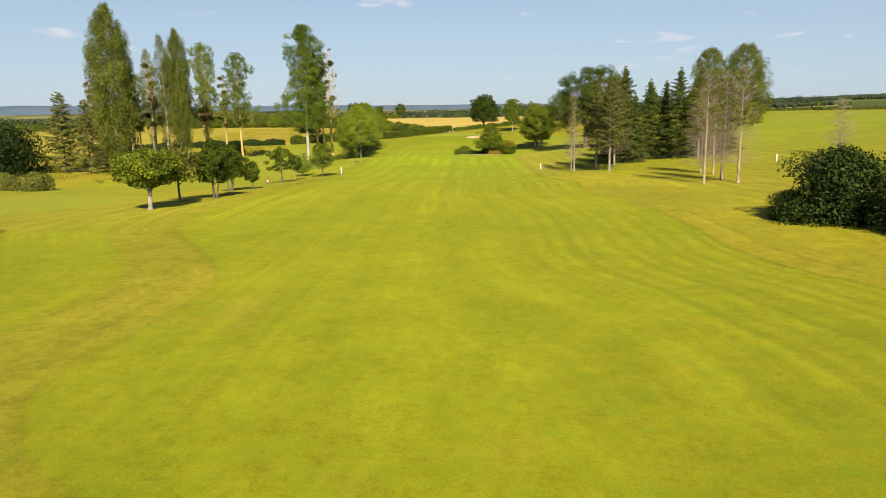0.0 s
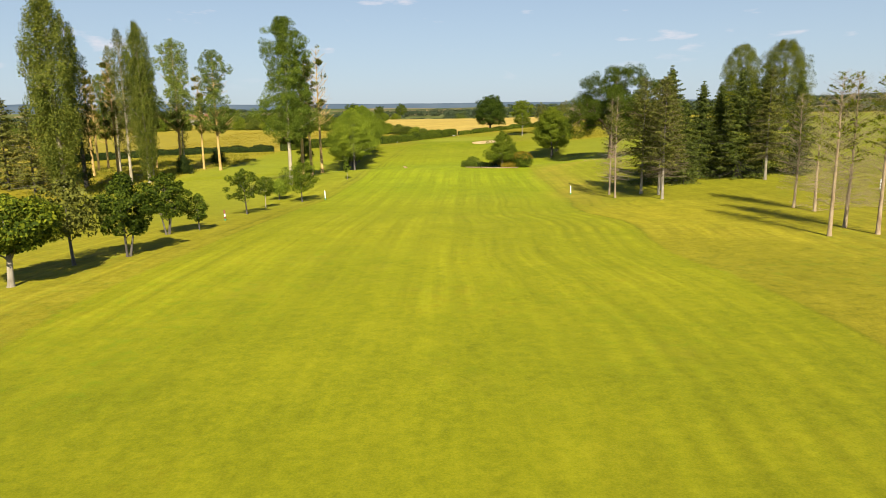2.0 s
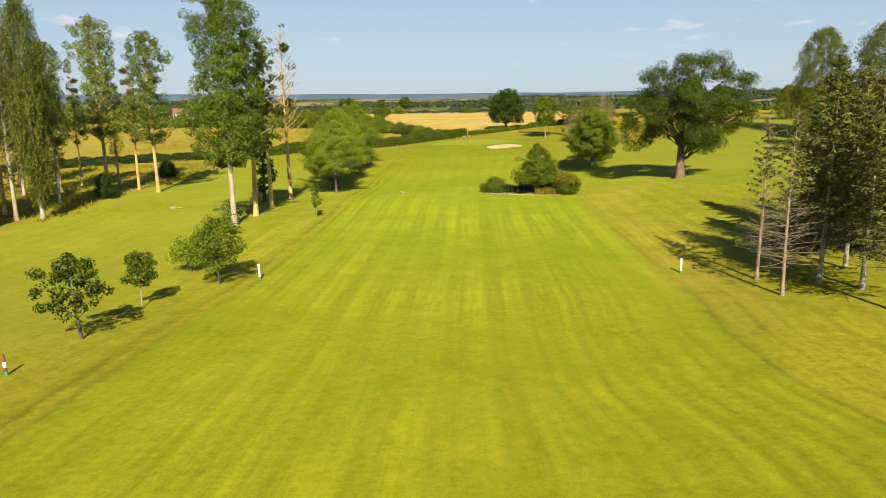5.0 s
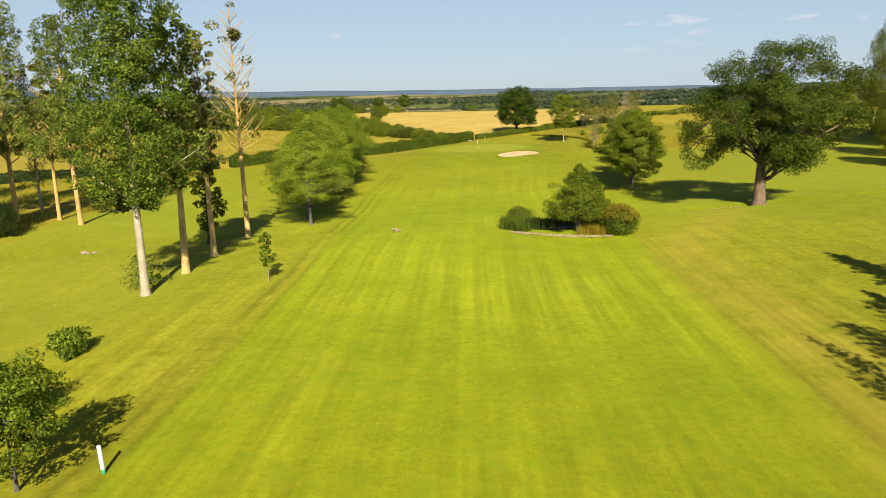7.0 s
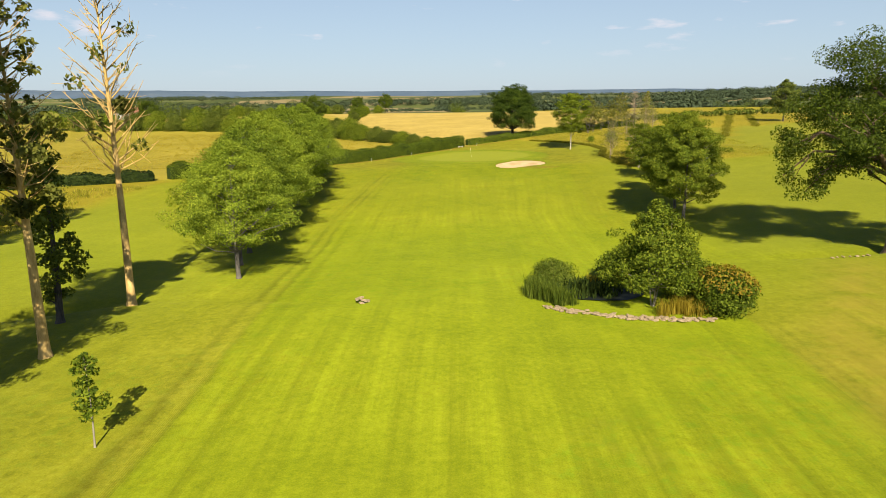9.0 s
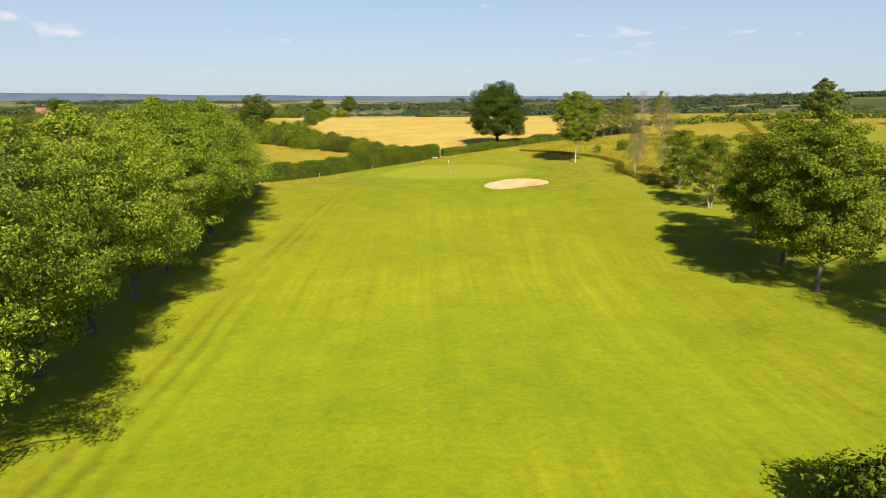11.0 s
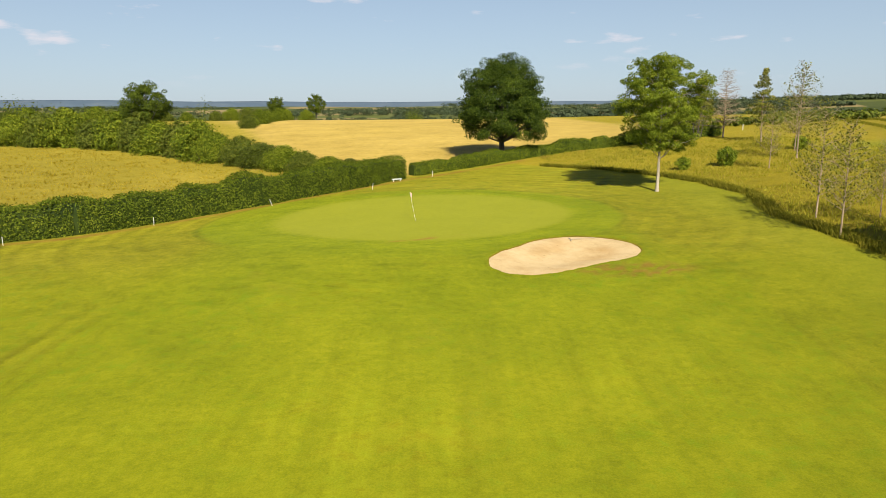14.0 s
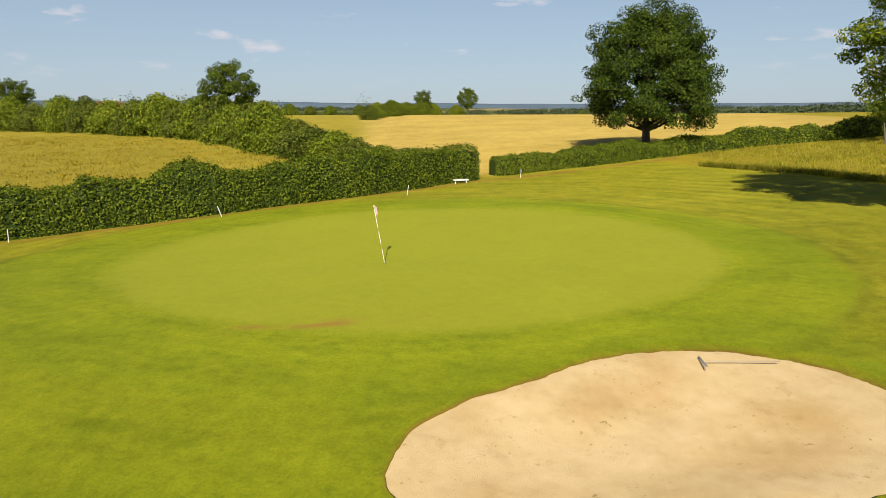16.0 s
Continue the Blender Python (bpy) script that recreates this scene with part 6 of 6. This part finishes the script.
# ---- beyond the green ----
stand(tree("field_oak", "dark dense spreading oak behind the hedge", 13.9, 16.6, 0.19, "egg", 400, 220, 0.15, LEAF_OAK_DARK, BARK_DARK, 0.42, 111, inner=0.5, clump_r=0.066, flat=0.7, limbs=50, lobes=26), 9.0, 316.0)
stand(tree("ash_tree", "slender ash with pale forked trunk beside the green", 12.7, 9.8, 0.3, "round", 320, 150, 0.095, LEAF_ASH, BARK_PALE, 0.16, 112, inner=0.2, clump_r=0.07, flat=0.55, lobes=17, longer=2.0), 19.4, 278.6, 90)
thin_a = stand(tree("thin_tree", "nearly bare thin young tree in long grass", 8.0, 4.2, 0.22, "oval", 60, 20, 0.11, LEAF_PALE, BARK_DEAD, 0.07, 113, group="thin trees in the long grass", inner=0.2, limbs=16, bare=44, bare_from=0.2, rise=0.35, twig=0.5), 25.3, 262.0)
for x, y, t, s in ((23.7, 256.4, 60, 0.95), (28.9, 260.3, 200, 0.7), (28.3, 255.8, 270, 1.0), (33.9, 285.8, 20, 0.85), (39.6, 290.8, 100, 1.35), (43.6, 298.6, 310, 1.0)):
    again(thin_a, x, y, t, s)
stand(tree("bare_tree", "leafless pinkish-brown dead tree in long grass", 10.8, 6.0, 0.3, "oval", 6, 0, 0.2, LEAF_PINE, BARK_DEAD, 0.13, 114, bare=120, bare_from=0.15, limbs=0), 44.6, 321.5)
mid_a = stand(tree("thin_tree", "sparse dark conifer-like tree in long grass", 10.5, 5.6, 0.2, "cone", 90, 22, 0.2, LEAF_PINE, BARK_DEAD, 0.12, 115, group="thin trees in the long grass", clump_r=0.12, flat=0.4, limbs=40), 45.8, 311.6)
copse_a = stand(tree("thin_tree", "open olive tree in the copse beyond the green", 10.5, 5.6, 0.25, "oval", 90, 34, 0.17, LEAF_PINE, BARK_GREY, 0.1, 121, group="thin trees in the long grass", clump_r=0.1, flat=0.6, limbs=30, stems=2, bare=30), 29.9, 313.2)
for k, (x, y, s) in enumerate(((31.5, 314.6, 0.85), (37.0, 319.5, 0.78), (39.2, 319.0, 0.9), (34.2, 316.6, 0.75), (41.5, 323.0, 0.95))):
    again(copse_a, x, y, 80 * k, s, label="thin olive tree in the copse beyond the green")
little = stand(bush("young_shrub", "small bright green shrub in long grass", 2.2, 2.4, LEAF_HORNBEAM, 116, 0.13, 30, 70, "shrub", group="shrubs in the long grass", shape="round"), 31.4, 290.4)
again(little, 26.4, 290.3, 90, 0.7)
again(little, 45.0, 300.0, 200, 0.8)
far_pine = stand(tree("pine_tree", "dark spreading pine on the far tee", 11.4, 9.5, 0.2, "oval", 110, 60, 0.3, LEAF_SPRUCE, BARK_DARK, 0.2, 117, group="trees by the far tee", limbs=30, clump_r=0.1, flat=0.5), 83.2, 311.9)
again(far_pine, 104.0, 306.0, 100, 0.8)
stake(54.5, 335.8, 1.1, 0.0, 0.07)

# long dry grass right of the green, and ragged edges elsewhere
spots = []
g1 = rng(9)
while len(spots) < 5600:
    x, y = float(g1.uniform(14, 54)), float(g1.uniform(249, 318))
    if x > lerp(ROUGH_EDGE, y) + 0.3 and y < hedge_line(x) - 2 and noise.noise((x * 0.12, y * 0.12, 3)) > -0.25 - (x - lerp(ROUGH_EDGE, y) < 2):
        spots.append((x, y, 0.7 + 0.6 * noise.noise((x * 0.2, y * 0.2, 8))))
blades("long_grass", "tall brownish seeding grass", spots, 0.5, LONG_GRASS, 118, 0.024, 0.6, "grass", "stuff", 6, 1.0)
spots = []
while len(spots) < 2000:
    y = float(g1.uniform(249, 304))
    x = lerp(ROUGH_EDGE, y) + float(g1.uniform(-0.3, 0.8))
    spots.append((x, y, float(g1.uniform(0.6, 1.1))))
blades("grass_edge", "dark green tall edge of the unmown grass", spots, 0.5, EDGE_GRASS, 122, 0.025, 0.3, "grass", "stuff", 7, 0.8)
spots = []
for a, b in (((54.5, 277.6), (88, 362)), ((70.8, 299.9), (100, 378))):
    for _ in range(420):
        u = float(g1.uniform(0, 1))
        spots.append((a[0] + (b[0] - a[0]) * u + float(g1.normal(0, 0.5)), a[1] + (b[1] - a[1]) * u + float(g1.normal(0, 0.5)), 1.0))
blades("bank_grass", "rough grass on the banks of the far tee", spots, 0.4, EDGE_GRASS, 123, 0.05, 0.8, "grass", "stuff", 7)
spots = []
while len(spots) < 2600:
    x, y = float(g1.uniform(-95, -60)), float(g1.uniform(112, 235))
    if noise.noise((x * 0.08, y * 0.08, 3)) > -0.1:
        spots.append((x, y, 1.0))
blades("meadow_grass", "dry tall grass under the poplars", spots, 0.55, LONG_GRASS, 119, 0.05, 0.7, "grass", "stuff", 6, 0.9)
spots = []
while len(spots) < 4200:
    x, y = float(g1.uniform(-110, -14)), float(g1.uniform(262, 350))
    if y > hedge_line(x) + 2.5 and y < 302 - 0.9 * (x + 14):
        spots.append((x, y, 0.8 + 0.5 * noise.noise((x * 0.1, y * 0.1, 8))))
blades("hay_meadow", "golden unmown hay behind the hedge", spots, 0.3, STRAW, 120, 0.05, 0.9, "grass", "stuff", 6, 1.2)

# ---- far country ----
def woodland(name, label, spots, seed, leaf=1.1, per=130, mat=None):
    g = rng(seed)
    at, out = [], []
    for x, y, h, w in spots:
        d = g.normal(0, 1, (per, 3))
        d /= np.linalg.norm(d, axis=1)[:, None]
        rr = g.uniform(0.5, 1.0, per)[:, None] * (1 + 0.18 * np.sin(d[:, :1] * 7 + x) * np.cos(d[:, 1:2] * 6 + y))
        p = d * rr * np.array([w / 2, w / 2, h / 2]) + np.array([x, y, surface(x, y) + h * 0.5])
        p[:, 2] = np.maximum(p[:, 2], surface(x, y) + 0.2)
        at.append(p)
        out.append(d)
    me = leaf_mesh(name, np.concatenate(at), np.concatenate(out), leaf, mat or LEAF_FAR, seed, mess=0.3)
    return tagged(new(name, me), label, "woodland", kind="stuff")


g2 = rng(21)
spots, nearer = [], []
for _ in range(78):
    x0, y0 = g2.uniform(-900, 700), g2.uniform(640, 2200)
    if g2.uniform() < 0.25:
        x0, y0 = g2.uniform(-500, -170), g2.uniform(330, 900)
    d = g2.choice([0.25, 1.75]) + g2.normal(0, 0.2)
    for k in range(int(g2.uniform(12, 34))):
        x, y = x0 + math.cos(d) * k * 8 + g2.normal(0, 1.5), y0 + math.sin(d) * k * 8 + g2.normal(0, 1.5)
        if (y < 560 and x > -130) or y < 300:
            continue
        if g2.uniform() < 0.2:
            continue
        big = g2.uniform() < 0.18
        (spots if y > 900 else nearer).append((x, y, g2.uniform(8, 14) if big else g2.uniform(1.6, 6.5), g2.uniform(8, 13) if big else g2.uniform(6, 14)))
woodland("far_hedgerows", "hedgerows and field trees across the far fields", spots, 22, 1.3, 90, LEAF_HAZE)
spots = []
for _ in range(60):
    y = g2.uniform(780, 1100)
    spots.append((y * g2.uniform(0.1, 0.38), y, g2.uniform(5, 9), g2.uniform(10, 16)))
spots += [(g2.uniform(300, 1100), g2.uniform(1320, 1560), g2.uniform(7, 12), g2.uniform(16, 24)) for _ in range(70)]
spots += [(g2.uniform(-900, -350), g2.uniform(700, 1300), g2.uniform(8, 13), g2.uniform(10, 16)) for _ in range(150)]
for _ in range(70):
    a, r = g2.uniform(-0.75, 0.75), g2.uniform(1500, 3600)
    x0, y0 = math.sin(a) * r, math.cos(a) * r
    n0, d0 = int(g2.uniform(5, 16)), g2.uniform(-0.35, 0.35)
    for k in range(n0):
        spots.append((x0 + math.cos(d0) * k * 26 + g2.normal(0, 8), y0 + math.sin(d0) * k * 26 + g2.normal(0, 12), g2.uniform(10, 17), g2.uniform(24, 40)))
for k in range(150):
    a, r = (g2.uniform(0.4, 0.56) if k % 2 else g2.uniform(0.14, 0.85)), g2.normal(1690, 45)
    spots.append((math.sin(a) * r, math.cos(a) * r, g2.uniform(7, 11), g2.uniform(34, 56)))
for _ in range(17):
    a, r, d0 = g2.uniform(0.22, 0.85), g2.uniform(1000, 1560), g2.uniform(-0.5, 0.3)
    for k in range(int(g2.uniform(6, 18))):
        spots.append((math.sin(a) * r + math.cos(d0) * k * 12, math.cos(a) * r + math.sin(d0) * k * 12, g2.uniform(4, 10), g2.uniform(11, 17)))
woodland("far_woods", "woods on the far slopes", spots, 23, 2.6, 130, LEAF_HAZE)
spots = [(g2.uniform(-330, -110), g2.uniform(385, 520), g2.uniform(4, 8), g2.uniform(7, 11)) for _ in range(60)] + nearer
spots += [(float(x), 352 + 0.25 * (x - 50) + g2.normal(0, 2), g2.uniform(1.6, 3.0), g2.uniform(5, 8)) for x in range(52, 260, 4)]
spots += [(g2.uniform(125, 200), g2.uniform(255, 300), g2.uniform(3, 6), g2.uniform(6, 9)) for _ in range(9)]
woodland("field_hedges", "low hedges and thickets round the nearer fields", spots, 24, 0.6, 120, LEAF_ROW)


def house(x, y, w, d, h, turn, seed):
    ob = tagged(new("farmhouse"), "small far rendered house with tiled roof", "house", "far houses")
    ob.matrix_basis = pose(x, y, surface(x, y) - 0.3, 0, 0, turn)
    a, b = w / 2, d / 2
    child("wall", raw_mesh("wall", [(-a, -b, 0), (a, -b, 0), (a, b, 0), (-a, b, 0), (-a, -b, h), (a, -b, h), (a, b, h), (-a, b, h), (-a, 0, h + d * 0.38), (a, 0, h + d * 0.38)],
          [(0, 1, 5, 4), (1, 2, 6, 9, 5), (2, 3, 7, 6), (3, 0, 4, 8, 7)], WALL_RENDER, False), ob)
    o = 0.4
    rf = child("roof", raw_mesh("roof", [(-a - o, -b - o, h - o * 0.7), (a + o, -b - o, h - o * 0.7), (a + o, 0, h + d * 0.38 + 0.15), (-a - o, 0, h + d * 0.38 + 0.15), (a + o, b + o, h - o * 0.7), (-a - o, b + o, h - o * 0.7)],
               [(0, 1, 2, 3), (3, 2, 4, 5)], ROOF_TILE, False), ob)
    rf.modifiers.new("thickness", "SOLIDIFY").thickness = 0.2
    child("chimney", raw_mesh("chimney", *rod((a * 0.6, 0, h + d * 0.3), (a * 0.6, 0, h + d * 0.38 + 1.1), 0.4, 4), WALL_RENDER, False), rf)
    for k in range(3):
        x0 = -a + w * (k + 0.5) / 3
        win = child("window", raw_mesh("window", [(x0 - 0.5, -b - 0.03, 1), (x0 + 0.5, -b - 0.03, 1), (x0 + 0.5, -b - 0.03, 2.3), (x0 - 0.5, -b - 0.03, 2.3)], [(0, 1, 2, 3)], BLACK, False), ob)
        child("sill", raw_mesh("sill", *rod((x0 - 0.6, -b - 0.08, 0.95), (x0 + 0.6, -b - 0.08, 0.95), 0.07, 4), WHITE, False), win)


for x, y, w, d, h, t in ((800, 1560, 14, 8, 5, 20), (866, 1540, 11, 8, 4, -10), (742, 1590, 22, 9, 4, 5), (985, 1500, 12, 8, 5, 40), (1060, 1470, 24, 9, 4, 15), (-175, 470, 11, 7, 4, 30), (-420, 800, 12, 8, 5, 0), (-460, 810, 14, 8, 5, 25), (-500, 790, 11, 8, 5, -15), (-440, 840, 16, 9, 5, 50)):
    house(x, y, w, d, h, t, 1)
